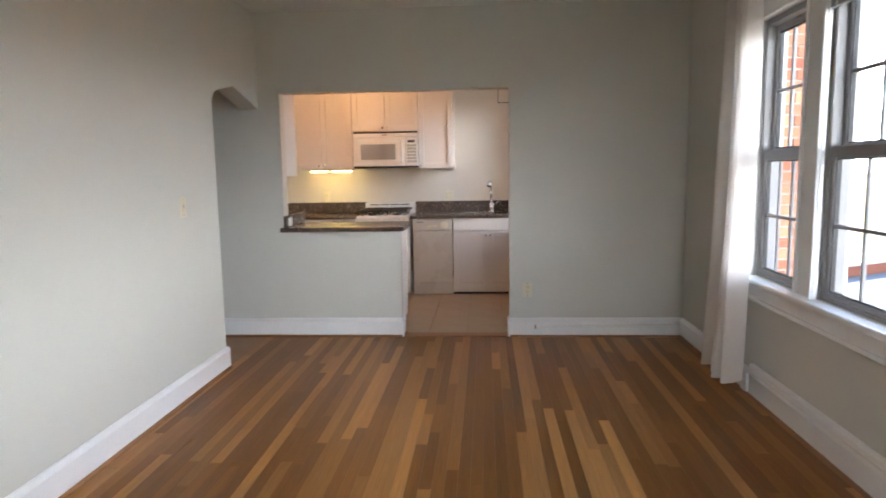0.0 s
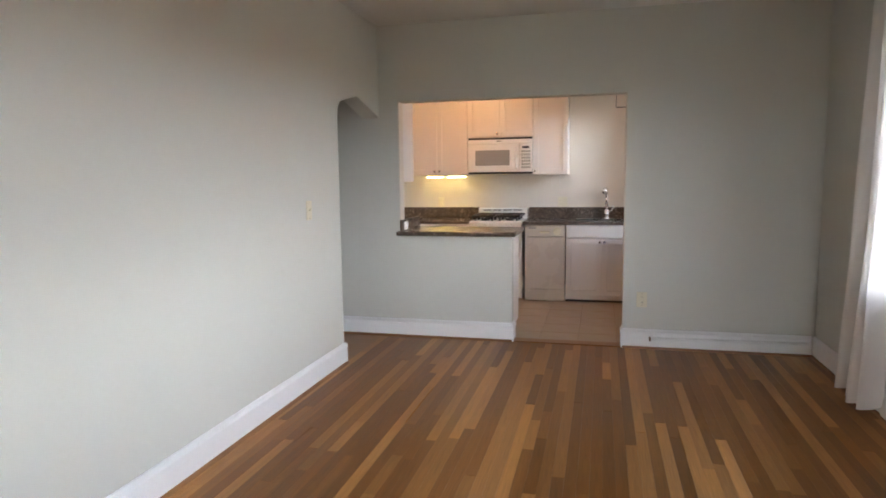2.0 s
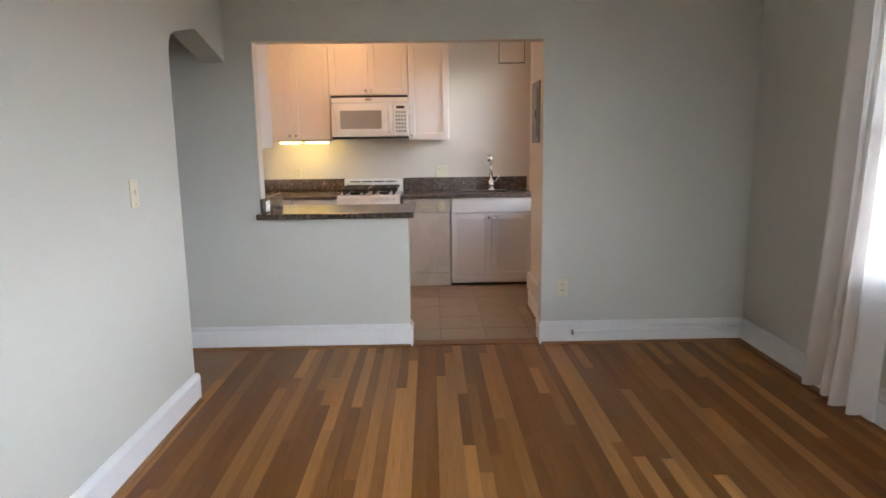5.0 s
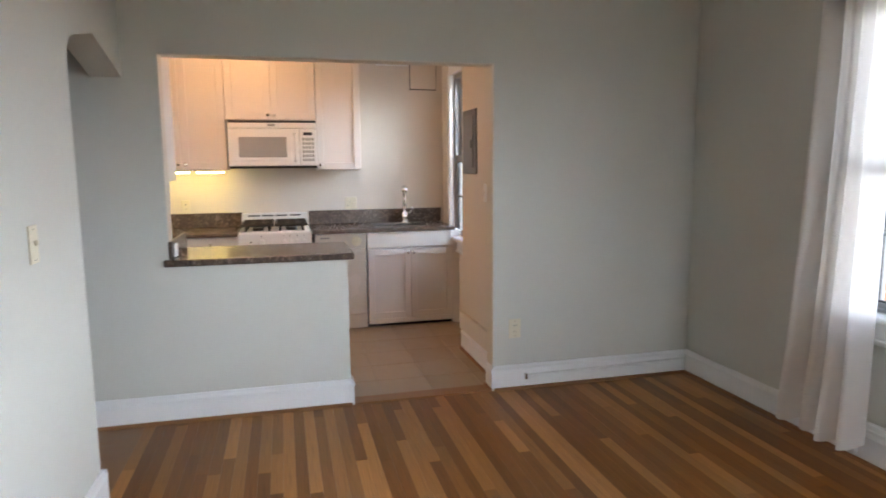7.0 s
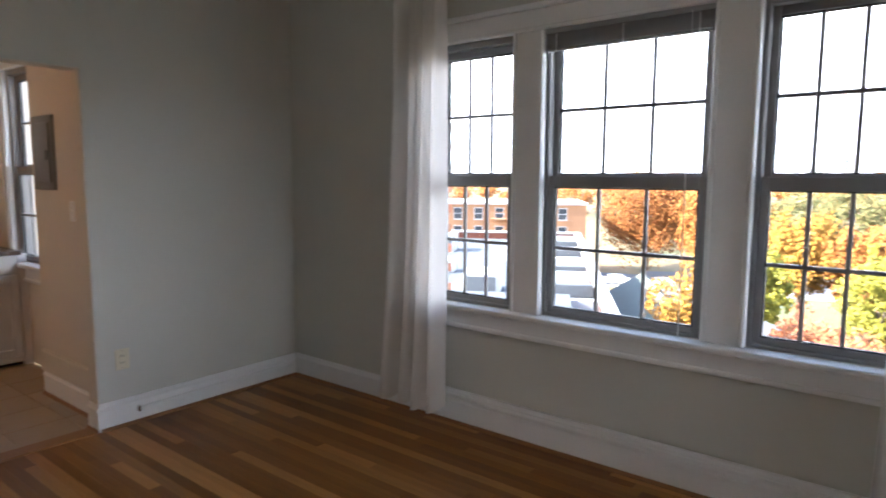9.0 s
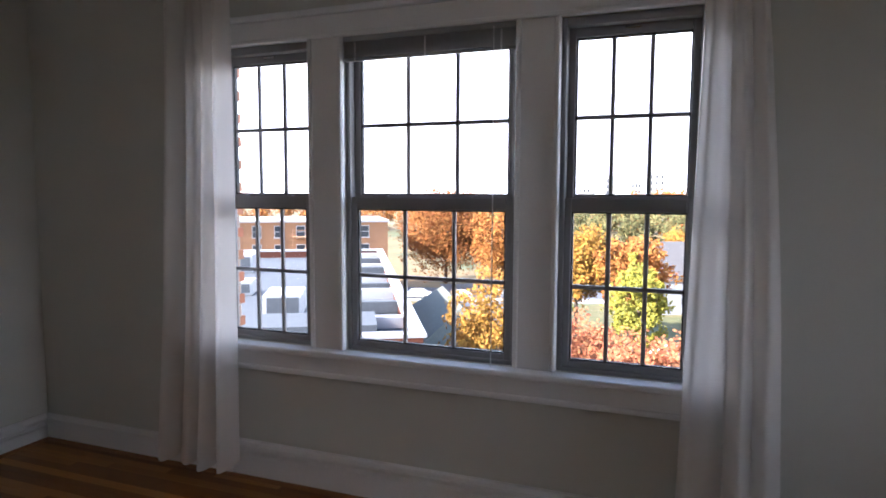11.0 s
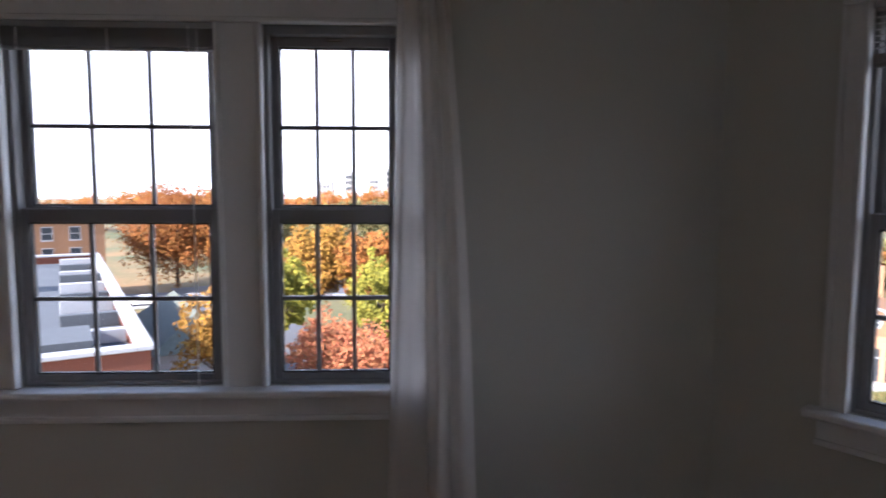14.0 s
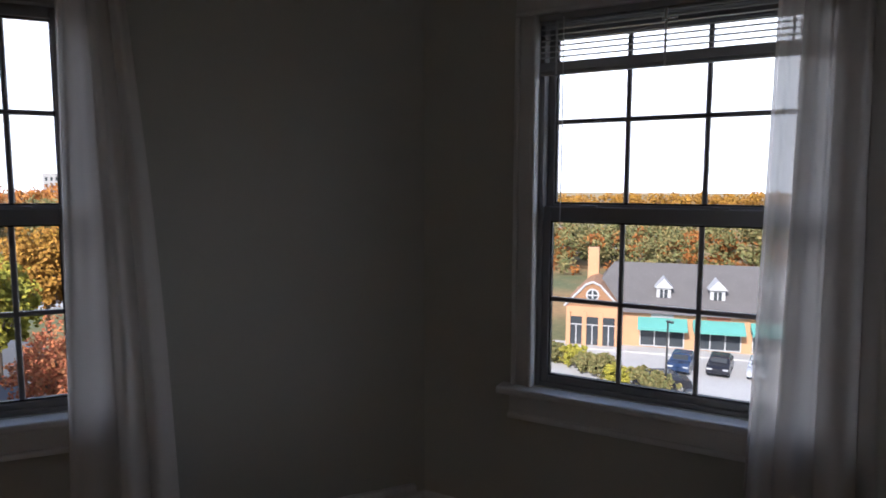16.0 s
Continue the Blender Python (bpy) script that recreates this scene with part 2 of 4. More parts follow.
solid("wall_partition", WALL, *holed(-3.6, XR, 0.0, 0.11, 0, H, [(OPEN, 0.0, 0, 2.02)]), (OPEN, HALF, 0.0, 0.11, 0, 0.884), label="sage grey painted plaster partition with a half wall", category="wall")
solid("wall_window", WALL, *holed(-0.3, -BEND, 0, 0.135, 0, H, [(*W1, Z0, Z1), (*W2, Z0, Z1), (*W3, Z0, Z1)]), m=WEST, label="sage grey painted plaster wall with three windows", category="wall")
solid("wall_slanted", WALL, *holed(0, CH, 0, 0.135, 0, H, [(*W4, Z0, Z1)]), m=SLANT, label="sage grey painted plaster wall set at a slant", category="wall")
solid("wall_rear", WALL, (-3.6, SX + 0.25, SY - 0.2, SY, 0, H), label="sage grey painted plaster wall", category="wall")
slab("ceiling", CEIL, ((-3.7, SY - 0.2), (SX + 0.2, SY - 0.2), (XR + 0.135, BEND - 0.05), (XR + 0.135, 0.11), (-3.7, 0.11)), H, H + 0.15, "off-white painted plaster ceiling", "ceiling")
solid("ceiling_kitchen", KWALL, (KL - 0.1, KR + 0.3, 0.11, KB + 0.1, H, H + 0.15), m=KM, label="cream painted kitchen ceiling", category="ceiling")
slab("floor", SUBFLOOR, ((-3.6, SY), (SX + 0.01, SY), (XR, BEND - 0.01), (XR, 0.05), (-3.6, 0.05)), -0.12, -0.012, "oak strip floor on a dark base", "floor")
solid("floor_kitchen", GROUT, (KL, KR, 0.05, KB, -0.12, -0.008), m=KM, label="beige tiled kitchen floor with grey grout", category="floor")
solid("wall_kitchen_back", KWALL, (KL - 0.1, KR + 0.3, KB, KB + 0.12, 0, H), m=KM, label="cream painted kitchen wall", category="wall")
solid("wall_kitchen_left", KWALL, (KL - 0.12, KL, 0.11, KB, 0, H), m=KM, label="cream painted kitchen wall", category="wall")
solid("wall_kitchen_right", KWALL, *holed(-KB, -0.11, 0, 0.135, 0, H, [(*WK, 0.78, 2.2)]), m=KM @ pose(KR, 0, 0, 0, 0, -90), label="cream painted kitchen wall with a window", category="wall")
solid("wall_pier", KWALL, (0.15, KR, 0.11, 1.0, 0, H), m=KM, label="cream painted pier in the kitchen", category="wall")
solid("wall_hall_end", WALL, (-3.75, -3.6, SY, 0.11, 0, H), label="sage grey hall wall", category="wall")


def arch_wall():
    """The left wall with its flattened arch."""
    bm = bmesh.new()
    top = [(ARCH, 1.75), (ARCH + 0.003, 1.84), (-0.862, 1.895), (-0.83, 1.932), (-0.775, 1.954), (-0.49, 2.014), (-0.12, 1.925), (0.0, 1.89)]
    box(bm, XL - 0.15, XL, SY, ARCH, 0, H)
    for (ya, za), (yb, zb) in zip(top, top[1:]):
        v = [bm.verts.new((x, y, z)) for x in (XL, XL - 0.15) for y, z in ((ya, za), (yb, zb), (yb, H), (ya, H))]
        for f in ((0, 1, 2, 3), (7, 6, 5, 4), (0, 4, 5, 1), (3, 2, 6, 7)):
            bm.faces.new([v[i] for i in f])
    return tagged(new("wall_left", mesh_of("wall_left", bm, WALL)), "sage grey painted plaster wall with a pointed arch", "wall", kind="structure")


arch_wall()
solid("trim_opening", KWALL, (OPEN, OPEN + 0.006, 0.004, 0.114, 0.926, 2.02), (-0.006, 0.0, 0.004, 0.114, 0.02, 2.02), (OPEN + 0.006, -0.006, 0.004, 0.114, 2.014, 2.02), label="cream painted lining of the kitchen opening", category="lining")

# ---- windows ----
def window(name, m, w, z0, z1, label):
    """A double-hung window of six over six panes: local x along the wall, y outwards."""
    win = thing(name, m, label, "window", kind="structure")
    a, b = w
    mid = z0 + (z1 - z0) * 0.473
    boxes("window_frame", SASH, win, (a, a + 0.02, 0.012, 0.11, z0, z1), (b - 0.02, b, 0.012, 0.11, z0, z1), (a + 0.02, b - 0.02, 0.012, 0.11, z1 - 0.035, z1), (a + 0.02, b - 0.02, 0.012, 0.11, z0, z0 + 0.02), bevel=0.003)
    for nm, lo, hi, y, top, bot in (("upper_sash", mid, z1 - 0.03, 0.062, 0.045, 0.05), ("lower_sash", z0 + 0.016, mid + 0.04, 0.022, 0.058, 0.03)):
        l, r = a + 0.02, b - 0.02
        gl, gr, g0, g1 = l + 0.03, r - 0.03, lo + bot, hi - top
        sash = boxes(nm, SASH, win, (l, gl, y, y + 0.034, lo, hi), (gr, r, y, y + 0.034, lo, hi), (gl, gr, y, y + 0.034, lo, g0), (gl, gr, y, y + 0.034, g1, hi), bevel=0.004)
        boxes("gasket", GASKET, sash, (gl, gl + 0.006, y + 0.006, y + 0.028, g0, g1), (gr - 0.006, gr, y + 0.006, y + 0.028, g0, g1), (gl, gr, y + 0.006, y + 0.028, g0, g0 + 0.006), (gl, gr, y + 0.006, y + 0.028, g1 - 0.006, g1))
        for k in (1, 2):
            x = gl + (gr - gl) * k / 3
            boxes("muntin", SASH, sash, (x - 0.009, x + 0.009, y + 0.009, y + 0.026, g0, g1), bevel=0.003)
        zm = (g0 + g1) / 2
        boxes("muntin", SASH, sash, (gl, gr, y + 0.0085, y + 0.0265, zm - 0.009, zm + 0.009), bevel=0.003)
        for i in range(3):
            for j in range(2):
                x0, x1 = gl + (gr - gl) * i / 3, gl + (gr - gl) * (i + 1) / 3
                p0, p1 = (g0, zm) if j == 0 else (zm, g1)
                pane = boxes("pane", PANE, sash, (x0, x1, y + 0.016, y + 0.019, p0, p1))
                pane.visible_shadow = False
        if nm == "lower_sash":
            for x in (l + 0.2 * (r - l), l + 0.72 * (r - l)):
                boxes("sash_lock", SASH, sash, (x - 0.03, x + 0.03, y + 0.002, y + 0.03, hi, hi + 0.006), bevel=0.002)
        else:
            boxes("finger_pull", METAL, sash, ((a + b) / 2 - 0.03, (a + b) / 2 + 0.03, y - 0.008, y, hi - 0.022, hi - 0.012), bevel=0.002)
    return win


window("window_1", WEST, W1, Z0, Z1, "narrow bronze-grey double-hung window with six-pane sashes")
window("window_2", WEST, W2, Z0, Z1, "wide bronze-grey double-hung window with six-pane sashes")
window("window_3", WEST, W3, Z0, Z1, "narrow bronze-grey double-hung window beside a curtain")
window("window_4", SLANT, W4, Z0, Z1, "wide bronze-grey double-hung window in the slanted wall")
window("window_5", KM @ pose(KR, 0, 0, 0, 0, -90), WK, 0.78, 2.2, "bronze-grey double-hung kitchen window over the counter end")


def casing(name, m, spans, z0, z1, side, label):
    """White trim round windows: side boards, mullions, head, stool and apron, with raised edges."""
    t = thing(name, m, label, "window trim", kind="structure")
    lo, hi = spans[0][0] - side, spans[-1][1] + side
    edges = [lo] + [e for s in spans for e in s] + [hi]
    for a, b in zip(edges[::2], edges[1::2]):
        boxes("side_board", TRIM, t, (a, b, -0.02, 0.012, z0, z1), bevel=0.003)
        for x in (a, b - 0.022):
            boxes("bead", TRIM, t, (x, x + 0.022, -0.036, -0.02, z0, z1), bevel=0.007, seg=2)
    boxes("head_board", TRIM, t, (lo, hi, -0.02, 0.012, z1, z1 + 0.105), bevel=0.003)
    boxes("bead", TRIM, t, (lo - 0.012, hi + 0.012, -0.042, 0.0, z1 + 0.105, z1 + 0.135), bevel=0.008, seg=2)
    boxes("bead", TRIM, t, (lo, hi, -0.03, -0.02, z1, z1 + 0.02), bevel=0.004)
    boxes("stool", TRIM, t, (lo - 0.05, hi + 0.05, -0.075, 0.02, z0 - 0.035, z0 - 0.002), bevel=0.01, seg=2)
    boxes("apron", TRIM, t, (lo - 0.01, hi + 0.01, -0.022, 0.0, z0 - 0.125, z0 - 0.035), bevel=0.003)
    boxes("bead", TRIM, t, (lo - 0.015, hi + 0.015, -0.036, -0.0, z0 - 0.143, z0 - 0.118), bevel=0.008, seg=2)
    return t


casing("trim_window_1", WEST, (W1, W2, W3), Z0, Z1, 0.085, "white painted wooden window casing with stool and apron")
casing("trim_window_2", SLANT, (W4,), Z0, Z1, 0.09, "white painted wooden window casing with stool and apron")
casing("trim_window_3", KM @ pose(KR, 0, 0, 0, 0, -90), (WK,), 0.78, 2.2, 0.09, "white painted wooden kitchen window casing")

# ---- curtains ----
def curtain(name, m, top, bottom, z0, z1, folds, seed, label, off=-0.10, kick=0.05, bulge=(0.0, 0.0)):
    rng = random.Random(seed)
    bm = bmesh.new()
    nu, nv = folds * 18, 60
    ph = [rng.uniform(0, 6.28) for _ in range(4)]
    grid = []
    for j in range(nv + 1):
        v = j / nv
        row = []
        swell = math.sin(math.pi * min(1.0, v * 1.05)) ** 1.3
        a = top[0] + (bottom[0] - top[0]) * v ** 1.3 + bulge[0] * swell
        b = top[1] + (bottom[1] - top[1]) * v ** 1.3 + bulge[1] * swell
        for i in range(nu + 1):
            u = i / nu
            k = 2 * math.pi * folds * (u + 0.05 * math.sin(2 * math.pi * u + ph[0]) + 0.02 * v * math.sin(9 * u + ph[1]))
            big = math.sin(k + 0.5 * v * math.sin(3 * v + ph[1]))
            small = math.sin(2.7 * k + ph[2] + 1.5 * v)
            amp = (0.032 + 0.030 * v) * (0.55 + 0.75 * math.sin(4 * u + ph[3] + 1.2 * v) ** 2)
            x = a + (b - a) * u + 0.010 * math.cos(k) * (0.5 + v)
            y = off - kick * v ** 2 + amp * big + 0.008 * small * (1 - 0.5 * v) + 0.010 * noise.noise((u * 7, v * 4, seed)) * v
            z = z1 + (z0 - z1) * v + 0.018 * v ** 8 * big
            row.append(bm.verts.new((x, y, z)))
        grid.append(row)
    for r0, r1 in zip(grid, grid[1:]):
        for i in range(nu):
            bm.faces.new((r0[i], r0[i + 1], r1[i + 1], r1[i]))
    t = thing(name, m, label, "curtain", "sheer curtains")
    part("panel", bm, CLOTH, t, smooth=True)
    return t


curtain("curtain", WEST, (1.07, 1.45), (0.97, 1.48), 0.12, 2.52, 4, 3, "long sheer white curtain gathered beside the triple window")
curtain("curtain", WEST, (3.57, 3.755), (3.51, 3.90), 0.03, 2.52, 3, 8, "long sheer white curtain gathered tight beside the triple window", bulge=(0.0, 0.03))
curtain("curtain", SLANT, (1.33, 1.70), (1.28, 1.80), 0.03, 2.52, 5, 15, "long sheer white curtain in front of the slanted wall's window")

# ---- skirting ----
BB = [(0.0, 0.004), (-0.018, 0.004), (-0.018, 0.118), (-0.024, 0.122), (-0.024, 0.134), (-0.014, 0.146), (-0.009, 0.158), (0.0, 0.16)]
SHOE = [(-0.018, 0.0), (-0.034, 0.0), (-0.033, 0.008), (-0.027, 0.015), (-0.018, 0.018)]


def skirting(m, x0, x1, label="white painted tall skirting board with an oak shoe strip"):
    t = thing("baseboard", m, label, "skirting board", kind="structure")
    bm = bmesh.new()
    sweep(bm, BB, x0, x1)
    part("board", bm, TRIM, t)
    bm = bmesh.new()
    sweep(bm, SHOE, x0, x1)
    part("shoe_strip", bm, OAK_EDGE, t, "brown oak quarter-round strip")
    return t


skirting(pose(0, 0, 0), -0.004, XR - 0.02)
skirting(pose(0, 0, 0), -3.6, HALF + 0.004)
skirting(WEST, 0.0, -BEND)
skirting(SLANT, 0.0, CH)
skirting(pose(XL, 0, 0, 0, 0, 90), SY, ARCH + 0.004)
for xx, turn in ((HALF, 90), (0.0, -90)):          # returns round the two jambs
    skirting(pose(xx, 0, 0, 0, 0, turn), -0.02 if turn == 90 else -0.11, 0.11 if turn == 90 else 0.02, "white painted skirting return at the kitchen opening")
skirting(pose(XL, ARCH, 0, 0, 0, 180), -0.02, 0.17, "white painted skirting return at the arch")
skirting(KM @ pose(0.15, 0, 0, 0, 0, -90), -1.0, -0.13, "white painted skirting in the kitchen")

solid("trim_plinth", KWALL, (-1.0, -0.12, -0.03, 0.0, 0.162, 0.30), m=KM @ pose(0.15, 0, 0, 0, 0, -90), label="cream painted plinth above the kitchen skirting", category="plinth", bevel=0.006)
race = thing("cable_raceway", WEST, "white painted metal cable raceway on the skirting board", "cable raceway")
boxes("channel", TRIM, race, (1.38, 4.86, -0.034, -0.001, 0.161, 0.206), bevel=0.006, seg=2)
boxes("lip", TRIM, race, (1.38, 4.86, -0.04, -0.034, 0.175, 0.182), bevel=0.002)
boxes("junction_box", TRIM, race, (1.30, 1.38, -0.05, -0.025, 0.03, 0.15), bevel=0.008, seg=2)
race2 = thing("cable_raceway", pose(0, 0, 0), "thin white conduit fixed along the skirting board", "cable raceway")
bm = bmesh.new()
tube(bm, [(0.21, -0.025, 0.088), (0.225, -0.036, 0.088), (0.26, -0.036, 0.09), (1.34, -0.036, 0.105)], 0.011)
part("conduit", bm, TRIM, race2, smooth=True)
boxes("end_cap", METAL, race2, (0.198, 0.212, -0.05, -0.022, 0.07, 0.106), bevel=0.003, label="grey metal end cap")

# ---- switches and outlets ----
def plate(name, m, kind_, label, w=0.072, h=0.118, mat=None):
    """A wall plate: local x along the wall, y into the wall, centred."""
    mat = mat or ALMOND
    t = thing(name, m, label, "outlet" if kind_ != "switch" else "light switch", "wall plates")
    boxes("plate", mat, t, (-w / 2, w / 2, -0.006, 0.0, -h / 2, h / 2), bevel=0.003, seg=2)
    n = 2 if w > 0.1 else 1
    for k in range(n):
        cx = 0 if n == 1 else (-0.024 if k == 0 else 0.024)
        if kind_ == "switch" or (n == 2 and k == 1):
            boxes("toggle", mat, t, (cx - 0.006, cx + 0.006, -0.018, -0.006, -0.004, 0.014), bevel=0.003)
        else:
            for z in (-0.02, 0.02):
                s = boxes("socket", mat, t, (cx - 0.017, cx + 0.017, -0.009, -0.006, z - 0.014, z + 0.014), bevel=0.003)
                boxes("slot", BLACK, s, (cx - 0.008, cx - 0.005, -0.0095, -0.008, z - 0.004, z + 0.006))
                boxes("slot", BLACK, s, (cx + 0.005, cx + 0.008, -0.0095, -0.008, z - 0.004, z + 0.006))
    for z in (-h / 2 + 0.012, h / 2 - 0.012):
        bm = bmesh.new()
        cyl(bm, (0, -0.008, z), (0, -0.004, z), 0.003, seg=8)
        part("screw", bm, METAL, t)
    return t


plate("wall_outlet", pose(0.139, 0, 0.394), "outlet", "almond plastic double outlet on the grey partition", 0.08, 0.122)
plate("light_switch", pose(XL, -1.392, 1.177, 0, 0, 90), "switch", "almond plastic light switch on the grey wall", 0.074, 0.125)
plate("wall_outlet", pose(XL, -4.04, 0.39, 0, 0, 90), "outlet", "almond plastic outlet low on the grey wall", 0.078, 0.122)
plate("wall_outlet", KM @ pose(-0.57, KB, 1.06), "outlet", "almond outlet and switch plate above the counter", 0.115, 0.118)
plate("wall_outlet", KM @ pose(-2.08, KB, 1.06), "outlet", "white outlet above the kitchen counter", 0.072, 0.118)

# ---- peninsula ----
pen = thing("peninsula_counter", pose(0, 0, 0), "dark speckled laminate counter lying on the half wall", "counter")
boxes("worktop", LAMINATE, pen, (-1.89, -0.862, -0.04, 0.56, 0.886, 0.923), bevel=0.006, seg=2)
boxes("upstand", LAMINATE, pen, (-1.872, -1.848, 0.0, 0.56, 0.923, 1.02), bevel=0.003, label="dark laminate upstand at the jamb")
pbox = thing("base_cabinet", pose(0, 0, 0), "white base cabinet under the peninsula counter", "cabinet", "base cabinets")
boxes("body", CABINET, pbox, (-1.872, -0.91, 0.112, 0.52, 0.09, 0.885), bevel=0.003)
boxes("toe_kick", BLACK, pbox, (-1.872, -0.925, 0.112, 0.46, 0.0, 0.09))
plate("light_switch", KM @ pose(0.15, 0.40, 1.22, 0, 0, -90), "switch", "white light switch on the kitchen pier", 0.072, 0.118, TRIM)
plate("wall_outlet", pose(-1.846, 0.10, 0.965, 0, 0, 90), "outlet", "white plate on the peninsula's upstand", 0.1, 0.07, TRIM)
solid("threshold", OAK_EDGE, (HALF, 0.0, -0.01, 0.10, -0.01, 0.008), label="oak threshold strip at the kitchen opening", category="threshold", bevel=0.003)

# ---- kitchen units ----
YF = 1.86                                 # front of the base units


def shaker(name, parent, x0, x1, z0, z1, y, knob=None, rail=0.055):
    """A framed cabinet door with a recessed panel; its front faces -y."""
    bm = bmesh.new()
    t = 0.022
    for d in ((x0, x0 + rail, y, y + t, z0, z1), (x1 - rail, x1, y, y + t, z0, z1), (x0 + rail, x1 - rail, y, y + t, z0, z0 + rail), (x0 + rail, x1 - rail, y, y + t, z1 - rail, z1)):
        box(bm, *d, bevel=0.0025)
    box(bm, x0 + rail - 0.002, x1 - rail + 0.002, y + 0.016, y + t, z0 + rail - 0.002, z1 - rail + 0.002)
    d = part(name, bm, CABINET, parent)
    if knob:
        bm = bmesh.new()
        kx, kz = knob
        cyl(bm, (kx, y, kz), (kx, y - 0.016, kz), 0.006, 0.005, 12)
        bmesh.ops.create_uvsphere(bm, u_segments=12, v_segments=8, radius=0.014, matrix=Matrix.Translation((kx, y - 0.022, kz)) @ Matrix.Diagonal((1, 0.7, 1, 1)))
        part("knob", bm, METAL, d, "brushed steel knob", smooth=True)
    return d


sink_unit = thing("base_cabinet", KM @ pose(-0.498, YF, 0), "white two-door sink cabinet beside the dishwasher", "cabinet", "base cabinets")
w = 0.792
boxes("body", CABINET, sink_unit, (0.003, w, 0.02, 0.60, 0.06, 0.70), bevel=0.002)
boxes("toe_kick", BLACK, sink_unit, (0.003, w, 0.05, 0.55, 0.0, 0.06))
boxes("false_front", CABINET, sink_unit, (0.005, w - 0.003, 0.0, 0.02, 0.70, 0.838), bevel=0.004)
shaker("door", sink_unit, 0.006, w / 2 - 0.003, 0.075, 0.69, 0.0, (w / 2 - 0.025, 0.655))
shaker("door", sink_unit, w / 2 + 0.003, w - 0.004, 0.075, 0.69, 0.0, (w / 2 + 0.025, 0.655))
boxes("filler", CABINET, sink_unit, (w, 0.856, 0.006, 0.6, 0.0, 0.842), bevel=0.002)
boxes("bottom_rail", CABINET, sink_unit, (0.003, w, 0.004, 0.02, 0.03, 0.073), bevel=0.002)

left_unit = thing("base_cabinet", KM @ pose(KL + 0.002, YF, 0), "white base cabinet with drawers beside the stove", "cabinet", "base cabinets")
lw = -1.60 - KL - 0.004
boxes("body", CABINET, left_unit, (0, lw, 0.02, 0.60, 0.08, 0.842), bevel=0.002)
boxes("toe_kick", BLACK, left_unit, (0, lw, 0.06, 0.55, 0.0, 0.08))
for a, b in ((0.004, 0.585), (0.59, lw - 0.004)):
    dr = boxes("drawer_front", CABINET, left_unit, (a, b, 0.0, 0.02, 0.71, 0.838), bevel=0.004)
    bm = bmesh.new()
    bmesh.ops.create_uvsphere(bm, u_segments=12, v_segments=8, radius=0.014, matrix=Matrix.Translation(((a + b) / 2, -0.014, 0.78)))
    part("knob", bm, METAL, dr, "brushed steel knob", smooth=True)
    shaker("door", left_unit, a, b, 0.09, 0.70, 0.0, (b - 0.04, 0.66))

top = thing("worktop", KM @ pose(0, 0, 0), "dark speckled laminate worktop with backsplash and sink cutout", "worktop")
SK = (-0.42, 0.12, 1.96, 2.34)
bm = bmesh.new()
for d in ((-0.975, SK[0], 1.83, KB, 0.843, 0.872), (SK[1], 0.31, 1.83, KB, 0.843, 0.872), (SK[0], SK[1], 1.83, SK[2], 0.843, 0.872), (SK[0], SK[1], SK[3], KB, 0.843, 0.872)):
    box(bm, *d)
part("slab", bm, LAMINATE, top)
boxes("front_edge", LAMINATE, top, (-0.975, 0.312, 1.824, 1.831, 0.841, 0.8725), bevel=0.003)
boxes("backsplash", LAMINATE, top, (-0.975, 0.33, KB - 0.022, KB - 0.001, 0.872, 1.0), bevel=0.003)
top2 = thing("worktop", KM @ pose(0, 0, 0), "dark speckled laminate worktop beside the gas stove", "worktop")
boxes("slab", LAMINATE, top2, (KL + 0.001, -1.598, 1.83, KB, 0.843, 0.872), bevel=0.004)
boxes("backsplash", LAMINATE, top2, (KL + 0.001, -1.585, KB - 0.022, KB - 0.001, 0.872, 1.0), bevel=0.003)

# sink and tap
sink = thing("kitchen_sink", KM @ pose(-0.15, 2.15, 0.872), "stainless steel sink set into the dark worktop", "sink")
bm = bmesh.new()
a, b, c, d = SK[0] + 0.15, SK[1] + 0.15, SK[2] - 2.15, SK[3] - 2.15
for q in ((a - 0.015, b + 0.015, c - 0.015, c + 0.012, 0.001, 0.006), (a - 0.015, b + 0.015, d - 0.012, d + 0.015, 0.001, 0.006), (a - 0.015, a + 0.012, c, d, 0.001, 0.006), (b - 0.012, b + 0.015, c, d, 0.001, 0.006)):
    box(bm, *q, bevel=0.002)
part("rim", bm, METAL, sink)
boxes("bowl", METAL, sink, (a, b, c, d, -0.16, -0.156), (a, a + 0.004, c, d, -0.16, 0.001), (b - 0.004, b, c, d, -0.16, 0.001), (a, b, c, c + 0.004, -0.16, 0.001), (a, b, d - 0.004, d, -0.16, 0.001))
tap = thing("kitchen_tap", KM @ pose(-0.055, 2.38, 0.872) @ Matrix.Diagonal((1.3, 1.2, 1.12, 1)), "tall chrome pull-down tap with a side lever", "tap")
CHROME = material("chrome", (0.75, 0.75, 0.76), 0.08, 1.0, vary=0.02, bump=0.0)
bm = bmesh.new()
cyl(bm, (0, 0, 0), (0, 0, 0.012), 0.034, 0.03, 20)
part("base", bm, CHROME, tap, smooth=True)
bm = bmesh.new()
cyl(bm, (0, 0, 0.01), (0, 0, 0.09), 0.024, 0.022, 20)
part("body", bm, CHROME, tap, smooth=True)
bm = bmesh.new()
